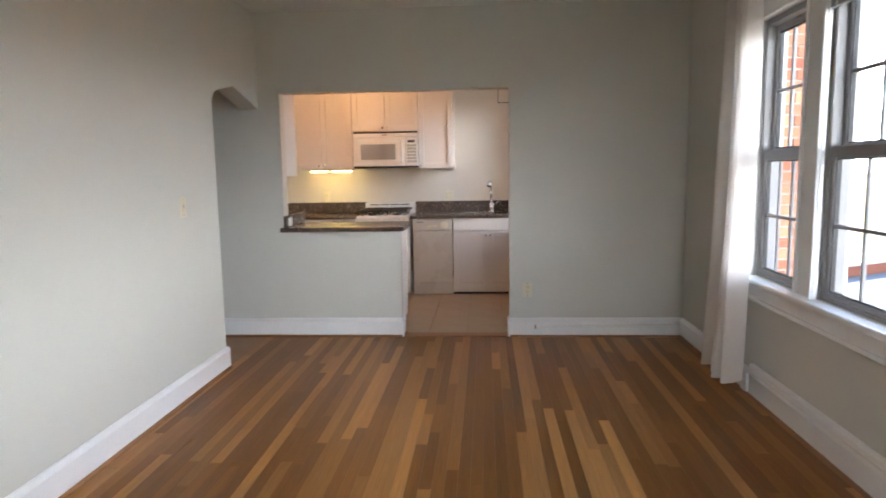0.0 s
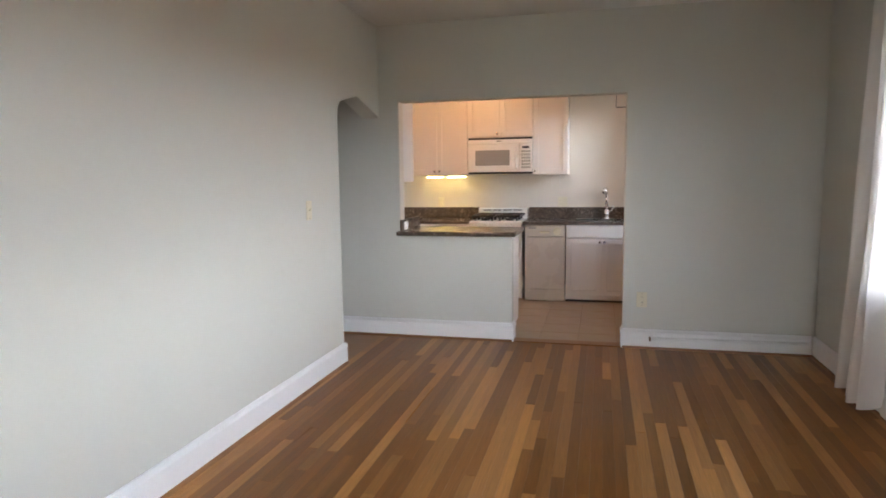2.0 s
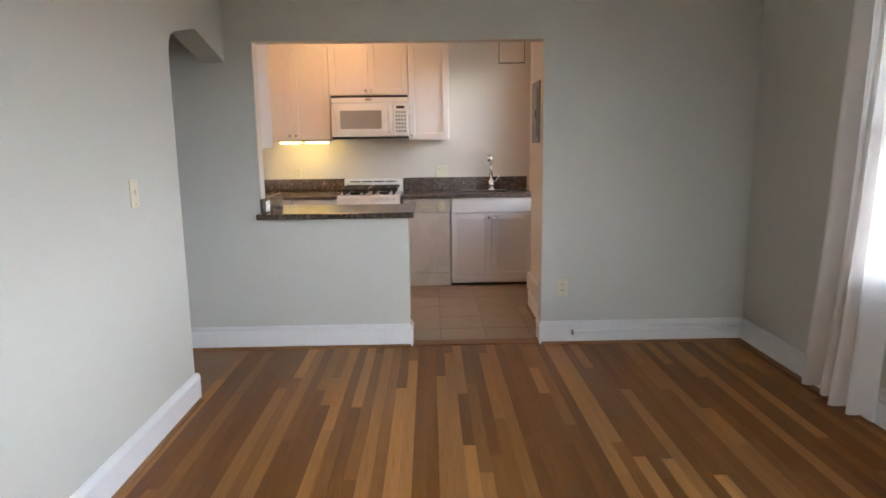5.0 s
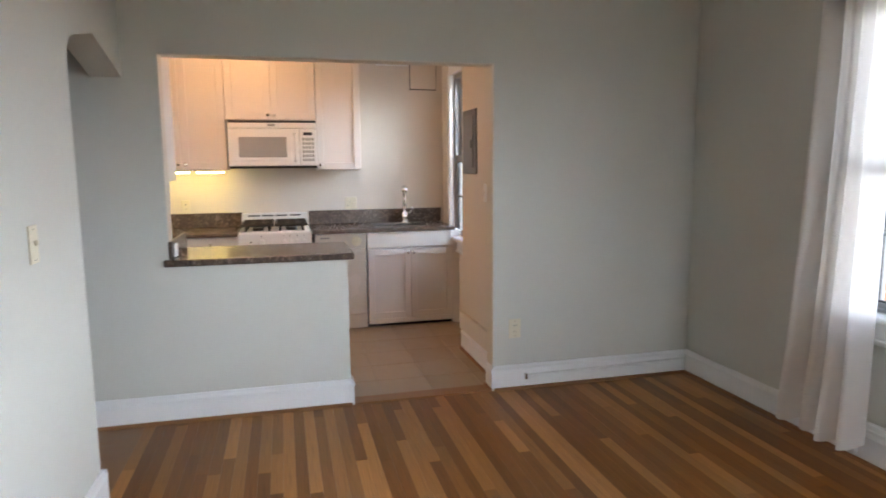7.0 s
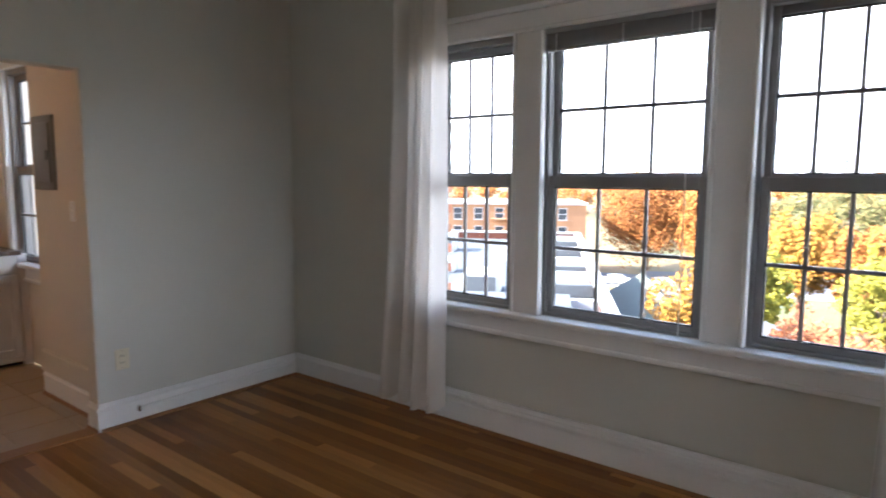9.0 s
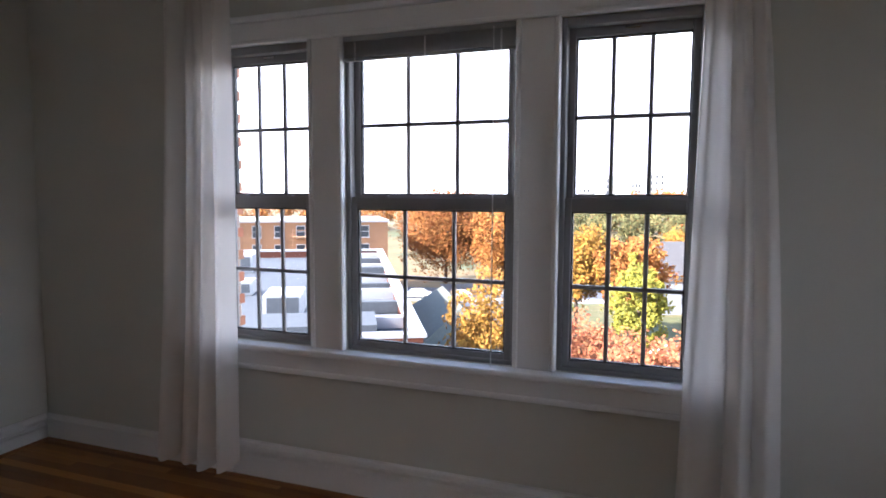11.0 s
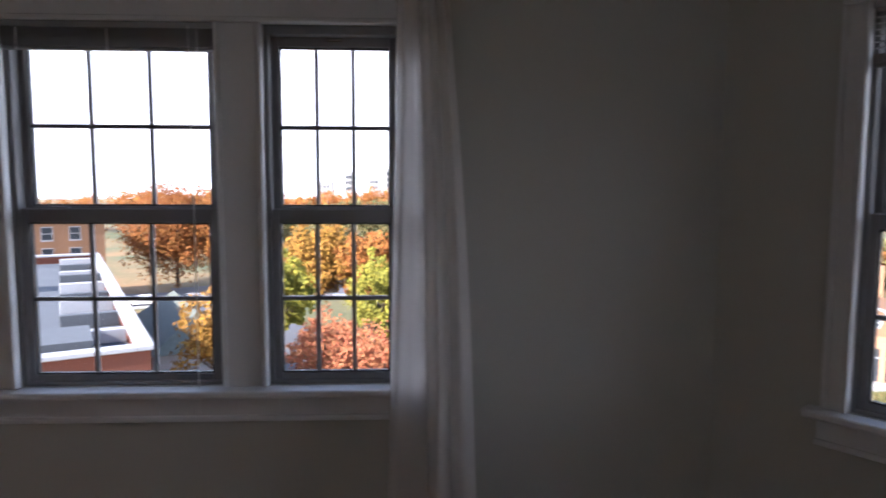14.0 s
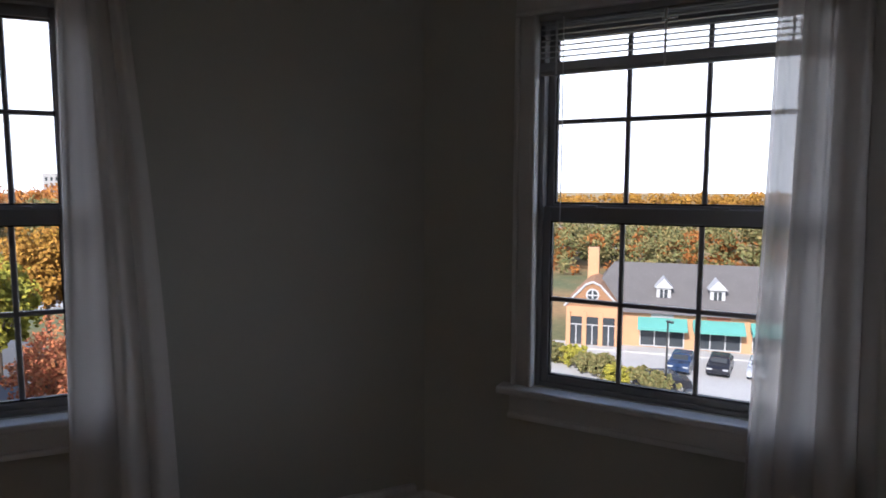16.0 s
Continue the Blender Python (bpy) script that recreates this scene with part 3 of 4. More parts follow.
tube(bm, [(0, 0, 0.08), (0, 0, 0.20), (-0.002, -0.01, 0.255), (-0.006, -0.035, 0.29), (-0.012, -0.07, 0.305), (-0.018, -0.11, 0.30)], 0.014, 14)
part("spout", bm, CHROME, tap, smooth=True)
bm = bmesh.new()
cyl(bm, (-0.017, -0.10, 0.302), (-0.022, -0.145, 0.272), 0.018, 0.022, 16)
part("spray_head", bm, CHROME, tap, smooth=True)
bm = bmesh.new()
tube(bm, [(0.018, 0, 0.07), (0.045, -0.004, 0.085), (0.06, -0.01, 0.115), (0.05, -0.014, 0.135)], 0.009, 10)
part("lever", bm, CHROME, tap, smooth=True)

# dishwasher
BISQUE = material("bisque_enamel", (0.62, 0.575, 0.50), 0.28, vary=0.02, scale=3, grain=90, bump=0.01)
dw = thing("dishwasher", KM @ pose(-0.957, YF, 0), "narrow bisque dishwasher with a dial under the worktop", "dishwasher")
boxes("body", BISQUE, dw, (0.003, 0.454, 0.025, 0.58, 0.01, 0.838))
boxes("door_panel", BISQUE, dw, (0.005, 0.452, 0.0, 0.025, 0.135, 0.705), bevel=0.006, seg=2)
boxes("kick_plate", BISQUE, dw, (0.005, 0.452, 0.012, 0.03, 0.005, 0.128), bevel=0.003)
cp = boxes("control_panel", BISQUE, dw, (0.005, 0.452, -0.008, 0.025, 0.712, 0.835), bevel=0.006, seg=2)
boxes("badge", GREYGLASS, cp, (0.05, 0.13, -0.0095, -0.007, 0.795, 0.808))
boxes("latch", ALMOND, cp, (0.17, 0.28, -0.016, -0.007, 0.745, 0.77), bevel=0.004, label="beige door latch bar")
bm = bmesh.new()
cyl(bm, (0.365, -0.008, 0.768), (0.365, -0.014, 0.768), 0.043, 0.041, 24)
cyl(bm, (0.365, -0.012, 0.768), (0.365, -0.032, 0.768), 0.027, 0.024, 20)
box(bm, 0.361, 0.369, -0.038, -0.03, 0.745, 0.79, bevel=0.002)
part("dial", bm, ALMOND, cp, "beige programme dial")

# stove
stove = thing("gas_stove", KM @ pose(-1.592, YF - 0.015, 0), "white gas stove with four black burners", "stove")
W = 0.606
boxes("body", APPLIANCE, stove, (0, W, 0.03, 0.62, 0.02, 0.86), bevel=0.004)
boxes("oven_door", APPLIANCE, stove, (0.01, W - 0.01, 0.0, 0.03, 0.18, 0.735), bevel=0.008, seg=2)
boxes("drawer_front", APPLIANCE, stove, (0.01, W - 0.01, 0.004, 0.03, 0.03, 0.17), bevel=0.006)
kp = boxes("knob_panel", APPLIANCE, stove, (0.0, W, -0.01, 0.03, 0.745, 0.868), bevel=0.008, seg=2)
for x in (0.19, 0.43, 0.487, 0.544, 0.37 + 0.005):
    bm = bmesh.new()
    r = 0.026 if x == 0.19 else 0.018
    cyl(bm, (x, -0.01, 0.79), (x, -0.034, 0.79), r, r * 0.86, 16)
    box(bm, x - 0.003, x + 0.003, -0.041, -0.03, 0.79 - r * 0.8, 0.79 + r * 0.8)
    part("knob", bm, APPLIANCE, kp, "white control knob")
    boxes("mark", BLACK, kp, (x - 0.004, x + 0.004, -0.0112, -0.0095, 0.835, 0.841))
boxes("indicator", BLACK, kp, (0.095, 0.107, -0.0112, -0.0095, 0.785, 0.797))
boxes("cooktop", APPLIANCE, stove, (0.0, W, 0.0, 0.57, 0.86, 0.874), bevel=0.005, seg=2)
bg = boxes("back_guard", APPLIANCE, stove, (0.0, W, 0.575, 0.62, 0.86, 0.993), bevel=0.006, seg=2)
for k in range(4):
    boxes("vent_or_shadow_strip", BLACK, bg, (0.06 + k * 0.125, 0.165 + k * 0.125, 0.572, 0.58, 0.963, 0.975))
for x in (0.16, 0.445):
    for y in (0.15, 0.41):
        bm = bmesh.new()
        cyl(bm, (x, y, 0.873), (x, y, 0.897), 0.052, 0.046, 18)
        part("burner", bm, BLACK, stove)
        bm = bmesh.new()
        for a in range(4):
            dx, dy = math.cos(a * math.pi / 2 + math.pi / 4), math.sin(a * math.pi / 2 + math.pi / 4)
            tube(bm, [(x + dx * 0.14, y + dy * 0.14, 0.874), (x + dx * 0.13, y + dy * 0.13, 0.922), (x + dx * 0.035, y + dy * 0.035, 0.932)], 0.012, 6)
        tube(bm, [(x - 0.13, y - 0.115, 0.926), (x + 0.13, y - 0.115, 0.926), (x + 0.13, y + 0.115, 0.926), (x - 0.13, y + 0.115, 0.926), (x - 0.13, y - 0.115, 0.926)], 0.014, 6)
        tube(bm, [(x - 0.13, y, 0.928), (x + 0.13, y, 0.928)], 0.011, 6)
        part("grate", bm, BLACK, stove, "black cast-iron pan grate")

# upper cabinets
YU = 2.15
UPPERS = (("white tall wall cabinet with two doors and lamps below", KL + 0.002, -1.672, 1.385, ((KL + 0.004, -2.048, -2.075), (-2.044, -1.676, -2.015))), ("white short wall cabinet above the microwave", -1.670, -0.898, 1.795, ((-1.667, -1.286, -1.312), (-1.282, -0.901, -1.256))), ("white narrow wall cabinet beside the microwave", -0.896, -0.495, 1.375, ((-0.893, -0.498, -0.868),)))
for lab, x0, x1, z0, doors in UPPERS:
    t = thing("wall_cabinet", KM @ pose(0, 0, 0), lab, "cabinet", "wall cabinets")
    boxes("body", CABINET, t, (x0, x1, YU + 0.021, KB, z0, 2.47), bevel=0.002)
    for a, b, kx in doors:
        shaker("door", t, a, b, z0 + 0.004, 2.465, YU, (kx, z0 + 0.045), 0.06)
    boxes("cornice", CABINET, t, (x0, x1, YU - 0.01, KB, 2.47, H - 0.001), bevel=0.003)

t = thing("wall_cabinet", pose(0, 0, 0), "white wall cabinet hanging over the end of the peninsula", "cabinet", "wall cabinets")
boxes("body", CABINET, t, (-2.60, OPEN - 0.026, 0.116, 0.45, 1.345, H - 0.002), bevel=0.002)
boxes("end_panel", CABINET, t, (OPEN - 0.024, OPEN - 0.004, 0.116, 0.45, 1.345, H - 0.002), bevel=0.003)

# under-cabinet lamps
LAMP_W = glow("warm_lamp_tube", (1.0, 0.72, 0.2), 4.0)
for x0, x1 in ((-2.20, -1.985), (-1.95, -1.70)):
    t = thing("under_cabinet_lamp", KM @ pose((x0 + x1) / 2, 2.24, 1.385), "lit warm strip lamp under the wall cabinet", "lamp", "strip lamps")
    L = (x1 - x0) / 2
    boxes("housing", APPLIANCE, t, (-L, L, -0.03, 0.04, -0.018, -0.001), bevel=0.003)
    boxes("tube", LAMP_W, t, (-L + 0.01, L - 0.01, -0.022, 0.012, -0.03, -0.018), bevel=0.005, label="glowing yellow lamp tube")

# warm ceiling lamp of the kitchen
cl = thing("ceiling_lamp", KM @ pose(-1.58, 1.45, H), "round warm ceiling lamp in the kitchen", "lamp")
bm = bmesh.new()
cyl(bm, (0, 0, -0.03), (0, 0, 0), 0.16, 0.17, 28)
part("base", bm, METAL, cl)
bm = bmesh.new()
bmesh.ops.create_uvsphere(bm, u_segments=24, v_segments=12, radius=0.15, matrix=Matrix.Translation((0, 0, -0.03)) @ Matrix.Diagonal((1, 1, 0.6, 1)))
part("shade", bm, glow("warm_lamp_glass", (1.0, 0.50, 0.20), 4.6), cl, "glowing warm glass bowl", smooth=True)

# microwave
mw = thing("microwave_oven", KM @ pose(-1.655, 2.10, 1.40), "white over-the-range microwave with a grey window", "microwave")
boxes("body", APPLIANCE, mw, (0, 0.757, 0.035, 0.375, 0.012, 0.385), bevel=0.004)
boxes("underside", BLACK, mw, (0.005, 0.752, 0.006, 0.37, -0.008, 0.012))
dr = boxes("door", APPLIANCE, mw, (0.0, 0.60, 0.0, 0.035, 0.012, 0.325), bevel=0.01, seg=2)
boxes("window_frame", APPLIANCE, dr, (0.05, 0.535, -0.006, 0.002, 0.055, 0.29), bevel=0.005)
boxes("window", GREYGLASS, dr, (0.09, 0.495, -0.0085, -0.004, 0.085, 0.255), bevel=0.003, label="grey smoked glass")
bm = bmesh.new()
tube(bm, [(0.568, 0.0, 0.05), (0.572, -0.03, 0.075), (0.574, -0.038, 0.16), (0.572, -0.03, 0.26), (0.568, 0.0, 0.285)], 0.010, 10)
part("handle", bm, APPLIANCE, dr, smooth=True)
cpn = boxes("control_panel", APPLIANCE, mw, (0.603, 0.757, 0.0, 0.035, 0.012, 0.325), bevel=0.01, seg=2)
boxes("display", BLACK, cpn, (0.64, 0.72, -0.002, 0.001, 0.27, 0.295))
KEYGREY = material("grey_key", (0.33, 0.34, 0.29), 0.5, vary=0.04)
for i in range(4):
    for j in range(6):
        boxes("button", KEYGREY, cpn, (0.632 + i * 0.027, 0.652 + i * 0.027, -0.002, 0.001, 0.05 + j * 0.035, 0.073 + j * 0.035))
gr = boxes("vent_grille", APPLIANCE, mw, (0.0, 0.757, 0.004, 0.035, 0.328, 0.374), bevel=0.006)
# black strip paints the shadow between the microwave and the cabinet above
boxes("vent_or_shadow_strip", BLACK, mw, (0.004, 0.753, 0.016, 0.034, 0.3745, 0.394), label="black strip painting the shadow gap above the microwave")
boxes("badge", METAL, gr, (0.34, 0.40, 0.001, 0.005, 0.348, 0.362), bevel=0.002)

# other kitchen fittings
pan = thing("breaker_panel", KM @ pose(0.15, 0.775, 0, 0, 0, -90), "grey metal breaker panel set in the pier", "breaker panel")
GREYM = material("grey_enamel", (0.17, 0.17, 0.175), 0.4, 0.3, vary=0.04, grain=150)
boxes("cover", GREYM, pan, (-0.17, 0.17, -0.012, 0.0, 1.34, 1.79), bevel=0.004)
boxes("door", GREYM, pan, (-0.12, 0.12, -0.02, -0.012, 1.385, 1.745), bevel=0.003)
boxes("latch", BLACK, pan, (0.07, 0.095, -0.026, -0.02, 1.52, 1.58), bevel=0.003)
hatch = thing("wall_hatch", KM @ pose(0.165, KB, 2.25), "cream painted square access hatch high on the wall", "access hatch")
# black plate behind the cover, its rim paints the shade in the gap
boxes("frame", BLACK, hatch, (-0.134, 0.134, -0.006, 0.0, -0.14, 0.14), label="black plate painting the shaded gap round the hatch")
boxes("cover", KWALL, hatch, (-0.128, 0.128, -0.018, -0.004, -0.132, 0.134), bevel=0.003)
vent = thing("wall_vent", KM @ pose(-0.14, KB, 2.375), "white metal vent grille high on the kitchen wall", "vent")
boxes("frame", TRIM, vent, (-0.16, 0.16, -0.01, 0.0, -0.05, 0.05), bevel=0.003)
for k in range(6):
    boxes("slat", TRIM, vent, (-0.145, 0.145, -0.016, -0.01, -0.04 + k * 0.014, -0.033 + k * 0.014))

# ---- blinds ----
SLAT = material("grey_white_slat", (0.38, 0.38, 0.39), 0.4, vary=0.03, grain=90)
def blind(m, a, b, ztop, zbot, gaps, label, wand):
    t = thing("venetian_blind", m, label, "blind", "venetian blinds")
    boxes("head_rail", SLAT, t, (a + 0.004, b - 0.004, -0.02, 0.008, ztop - 0.028, ztop - 0.002), bevel=0.003)
    boxes("bottom_rail", SLAT, t, (a + 0.008, b - 0.008, -0.018, 0.006, zbot, zbot + 0.016), bevel=0.004)
    z, zs = zbot + 0.018, []
    while z < ztop - 0.032:
        zs.append(z)
        z += 0.0034 if z < zbot + 0.045 else gaps
    for z in zs:
        s = boxes("slat", SLAT, t, (a + 0.01, b - 0.01, -0.017, 0.006, z, z + 0.0016))
    for f in (0.08, 0.5, 0.92):
        boxes("ladder_tape", TRIM, t, (a + (b - a) * f - 0.004, a + (b - a) * f + 0.004, -0.0195, -0.018, zbot, ztop - 0.03))
    bm = bmesh.new()
    x, z0 = wand
    tube(bm, [(x, -0.03, ztop - 0.02), (x + 0.002, -0.03, (ztop + z0) / 2), (x, -0.03, z0)], 0.0025, 6)
    part("cord", bm, TRIM, t, "thin white pull cord")
    return t


blind(WEST, W2[0], W2[1], Z1, 2.072, 0.0042, "grey-white venetian blind drawn up to the window head", (2.76, 0.60))
blind(SLANT, W4[0], W4[1], Z1, 1.958, 0.021, "grey-white venetian blind partly drawn up", (0.62, 1.38))
boxes("rod", METAL, thing("curtain_rod", WEST, "thin white metal curtain rod above the triple window", "curtain rod"), (0.9, 4.0, -0.108, -0.092, 2.52, 2.536), (0.93, 0.94, -0.1, 0, 2.522, 2.534), (3.9, 3.91, -0.1, 0, 2.522, 2.534), bevel=0.004)
boxes("rod", METAL, thing("curtain_rod", SLANT, "thin white metal curtain rod above the slanted wall's window", "curtain rod"), (0.45, 1.92, -0.108, -0.092, 2.52, 2.536), (0.5, 0.51, -0.1, 0, 2.522, 2.534), (1.87, 1.88, -0.1, 0, 2.522, 2.534), bevel=0.004)

# ---- outside ----
def haze_ring():
    """Bright hazy sky low over the horizon, all round."""
    bm = bmesh.new()
    n, r = 72, 1300.0
    lo = [bm.verts.new((r * math.cos(2 * math.pi * k / n), r * math.sin(2 * math.pi * k / n), -14.4)) for k in range(n)]
    hi = [bm.verts.new((v.co.x, v.co.y, 520.0)) for v in lo]
    for k in range(n):
        bm.faces.new((lo[k], lo[(k + 1) % n], hi[(k + 1) % n], hi[k]))
    m = glow("hazy_sky", (0.93, 0.965, 1.0), 1.3)
    m.node_tree.nodes["Principled BSDF"].inputs["Base Color"].default_value = (0, 0, 0, 1)
    return tagged(new("backdrop", mesh_of("backdrop", bm, m)), "bright hazy sky over the horizon", "sky", kind="structure")


haze_ring()
GZ = -14.0
ASPHALT = material("asphalt", (0.10, 0.10, 0.105), 0.9, vary=0.15, scale=0.3, grain=6, bump=0.1)
CONCRETE = material("pale_concrete", (0.37, 0.352, 0.33), 0.9, vary=0.1, scale=0.3, grain=5, bump=0.1)
GRASS = material("autumn_ground", (0.10, 0.11, 0.04), 0.95, vary=0.3, scale=0.05, grain=1.2, bump=0.2, color2=(0.22, 0.13, 0.05))
TANBRICK = material("tan_brick", (0.25, 0.13, 0.065), 0.9, vary=0.12, scale=0.5, grain=14, bump=0.2)
DEEPBRICK = material("deep_red_brick_far", (0.135, 0.042, 0.022), 0.9, vary=0.16, scale=0.6, grain=14, bump=0.2)
REDBRICK = material("orange_brick_far", (0.42, 0.23, 0.12), 0.9, vary=0.14, scale=0.5, grain=14, bump=0.2)
WHITE_EXT = material("white_painted_outside", (0.36, 0.355, 0.35), 0.7, vary=0.06, scale=0.6, grain=9)
ROOFGREY = material("grey_flat_roof", (0.075, 0.08, 0.085), 0.8, vary=0.12, scale=0.3, grain=4)
SHINGLE = material("grey_shingle_roof", (0.105, 0.095, 0.09), 0.9, vary=0.15, scale=0.8, grain=9, bump=0.3)
DARKGLASS = material("dark_outdoor_glass", (0.04, 0.045, 0.05), 0.12, vary=0.1, scale=0.6, grain=4)
GREEN_CLOTH = material("green_awning_cloth", (0.09, 0.27, 0.23), 0.8, vary=0.08, scale=1, grain=20)
BARK = material("bark", (0.11, 0.08, 0.055), 0.95, vary=0.2, scale=3, grain=20, bump=0.4)
TYRE = material("tyre_rubber", (0.02, 0.02, 0.02), 0.8, vary=0.1)


def leafmat(name, c1, c2):
    c1, c2 = [tuple(1.05 * v for v in c) for c in (c1, c2)]
    return material(name, c1, 0.8, vary=0.18, scale=0.4, grain=3, bump=0.0, island=0.3, color2=c2, spec=0.2)


LEAF = {"orange": leafmat("orange_leaves", (0.26, 0.075, 0.018), (0.30, 0.14, 0.03)), "rust": leafmat("rust_leaves", (0.21, 0.062, 0.016), (0.25, 0.11, 0.025)),
        "gold": leafmat("gold_leaves", (0.30, 0.16, 0.022), (0.22, 0.10, 0.02)), "yellow": leafmat("yellow_green_leaves", (0.30, 0.25, 0.03), (0.16, 0.16, 0.025)),
        "green": leafmat("green_leaves", (0.095, 0.105, 0.038), (0.17, 0.13, 0.05)), "red": leafmat("red_leaves", (0.32, 0.085, 0.04), (0.34, 0.15, 0.06))}

ground = solid("ground", GRASS, (-3400, 3400, -3400, 3400, GZ - 0.5, GZ), label="autumn ground that reaches the horizon", category="ground")
solid("road_1", ASPHALT, (-130, 130, -5, 5, 0, 0.02), m=pose(94.4, 22.2, GZ, 0, 0, -73.7), label="asphalt street in the sun", category="road")
solid("road_2", ASPHALT, (-45, 60, -4.5, 4.5, 0, 0.03), m=pose(49.6, 2.6, GZ, 0, 0, 28.6), label="asphalt side street along the flat-roofed building", category="road")
solid("pavement_1", CONCRETE, (-45, 42, 4.6, 7.5, 0, 0.14), m=pose(49.6, 2.6, GZ, 0, 0, 28.6), label="pale concrete pavement", category="pavement")
solid("pavement_2", CONCRETE, (-130, 130, -8.5, -5.1, 0, 0.14), m=pose(94.4, 22.2, GZ, 0, 0, -73.7), label="pale concrete pavement", category="pavement")
for k in range(7):
    solid("trim_crosswalk_%d" % (k + 1), WHITE_EXT, (-1.6 + 0, 1.6, -4.4 + k * 1.3, -3.8 + k * 1.3, 0.021, 0.034), m=pose(97.4, 24.2, GZ, 0, 0, -73.7), label="white painted crossing stripe on the street", category="road marking")
SHOP = pose(50.3, -39.6, GZ, 0, 0, -130.6)
solid("road_3", CONCRETE, (-14, 40, -16, -2.2, 0, 0.03), m=SHOP, label="pale sunlit parking lot before the shops", category="road")
solid("pavement_3", CONCRETE, (-12, 36, -2.2, 0, 0, 0.16), m=SHOP, label="pale concrete pavement before the shops", category="pavement")

RNG = random.Random(5)


def leaf_quads(bm, centre, radius, n, size, rng):
    for _ in range(n):
        d = Vector((rng.gauss(0, 1), rng.gauss(0, 1), rng.gauss(0, 1)))
        p = Vector(centre) + d.normalized() * radius * rng.random() ** 0.45
        a = Vector((rng.gauss(0, 1), rng.gauss(0, 1), rng.gauss(0, 1))).normalized() * size * rng.uniform(0.6, 1.3)
        b = a.orthogonal().normalized() * size * rng.uniform(0.5, 1.0)
        bm.faces.new([bm.verts.new(p + a), bm.verts.new(p + b), bm.verts.new(p - a), bm.verts.new(p - b)])


def tree(x, y, height, spread, leaves, label, crown_base=0.35, z=GZ, n=46, size=0.34):
    rng = random.Random(int(x * 7 + y * 13))
    t = thing("tree", pose(x, y, z), label, "tree", "autumn trees")
    bm = bmesh.new()
    cyl(bm, (0, 0, 0), (0.1, 0, height * 0.55), 0.035 * height * 0.5, 0.012 * height, 10)
    tips = []
    for k in range(8):
        a = k * 2.4 + rng.uniform(-0.3, 0.3)
        h = height * rng.uniform(0.28, 0.5)
        tip = (math.cos(a) * spread * 0.6, math.sin(a) * spread * 0.6, h + height * rng.uniform(0.12, 0.3))
        tube(bm, [(0.05, 0, h), (tip[0] * 0.5, tip[1] * 0.5, h + (tip[2] - h) * 0.4), tip], 0.006 * height, 6)
        tips.append(tip)
    part("trunk", bm, BARK, t)
    bm = bmesh.new()
    zc = height * (crown_base + 1) / 2
    rz = height * (1 - crown_base) / 2
    for k in range(n * 3):
        d = Vector((rng.gauss(0, 1), rng.gauss(0, 1), rng.gauss(0, 1))).normalized() * rng.uniform(0.35, 1.0) * (0.86 + 0.28 * noise.noise((k * 0.37, x, y)))
        c = (d.x * spread, d.y * spread, zc + d.z * rz)
        leaf_quads(bm, c, spread * rng.uniform(0.10, 0.24), 46, size * 0.62, rng)
    part("crown", bm, LEAF[leaves], t)
    return t


tree(102.0, 34.8, 17.8, 10.0, "rust", "large rust-red autumn tree by the street", 0.02, n=170)
tree(96.4, 23.2, 16.0, 6.0, "orange", "orange-brown autumn tree by the street", 0.05, n=90)
tree(37.4, 7.5, 10.8, 3.6, "gold", "golden autumn tree beside the flat-roofed building", 0.2, n=60, size=0.2)
tree(68.2, 7.0, 13.0, 5.4, "gold", "golden autumn tree behind the car park", 0.2, n=60)
tree(65.9, 1.0, 12.2, 4.6, "orange", "orange autumn tree behind the car park", 0.2, n=50)
tree(53.7, -0.4, 10.4, 3.0, "yellow", "yellow-green tree near the car park", 0.2, n=46, size=0.26)
tree(41.4, 2.2, 7.4, 3.6, "red", "red autumn tree below the window", 0.15, n=56, size=0.2)
tree(39.0, -1.9, 7.4, 4.0, "red", "red autumn tree below the window", 0.15, n=56, size=0.2)
tree(50.1, -7.3, 9.5, 3.8, "rust", "rust autumn tree near the car park", 0.2, n=46, size=0.26)
tree(46.3, -14.9, 9.5, 4.2, "orange", "orange autumn tree near the car park", 0.2, n=50, size=0.26)
tree(74.2, -12.3, 12.5, 5.0, "gold", "golden autumn tree beyond the car park", 0.2)
tree(57.7, 8.8, 10.0, 3.4, "yellow", "yellow-green tree beside the side street", 0.2)
for k in range(9):
    spot = SHOP @ Vector((-2.6 + 1.35 * k, -5.4 - 1.1 * k + 0.5 * (k % 2), 0))
    tree(spot.x, spot.y, RNG.uniform(1.5, 2.0), 1.5, "green" if k % 3 else "yellow", "olive-green shrub before the parking lot", 0.0, n=26, size=0.17)



def woods(name, pts, h, leaves, label, n, size):
    """A far wood along a line, as one mass of leaf clumps."""
    rng = random.Random(len(name) + n)
    bm = bmesh.new()
    for _ in range(n * 2):
        k = rng.randrange(len(pts) - 1)
        f = rng.random()
        a, b = Vector(pts[k]), Vector(pts[k + 1])
        p = a + (b - a) * f
        hh = h * (0.75 + 0.4 * noise.noise((p.x * 0.02, p.y * 0.02, 3.0)))
        leaf_quads(bm, (p.x + rng.uniform(-14, 14), p.y + rng.uniform(-14, 14), p.z + hh * rng.random() ** 0.7), 1.7 * size, 48, size * 0.36, rng)
    return tagged(new(name, mesh_of(name, bm, LEAF[leaves])), label, "woods", kind="stuff")


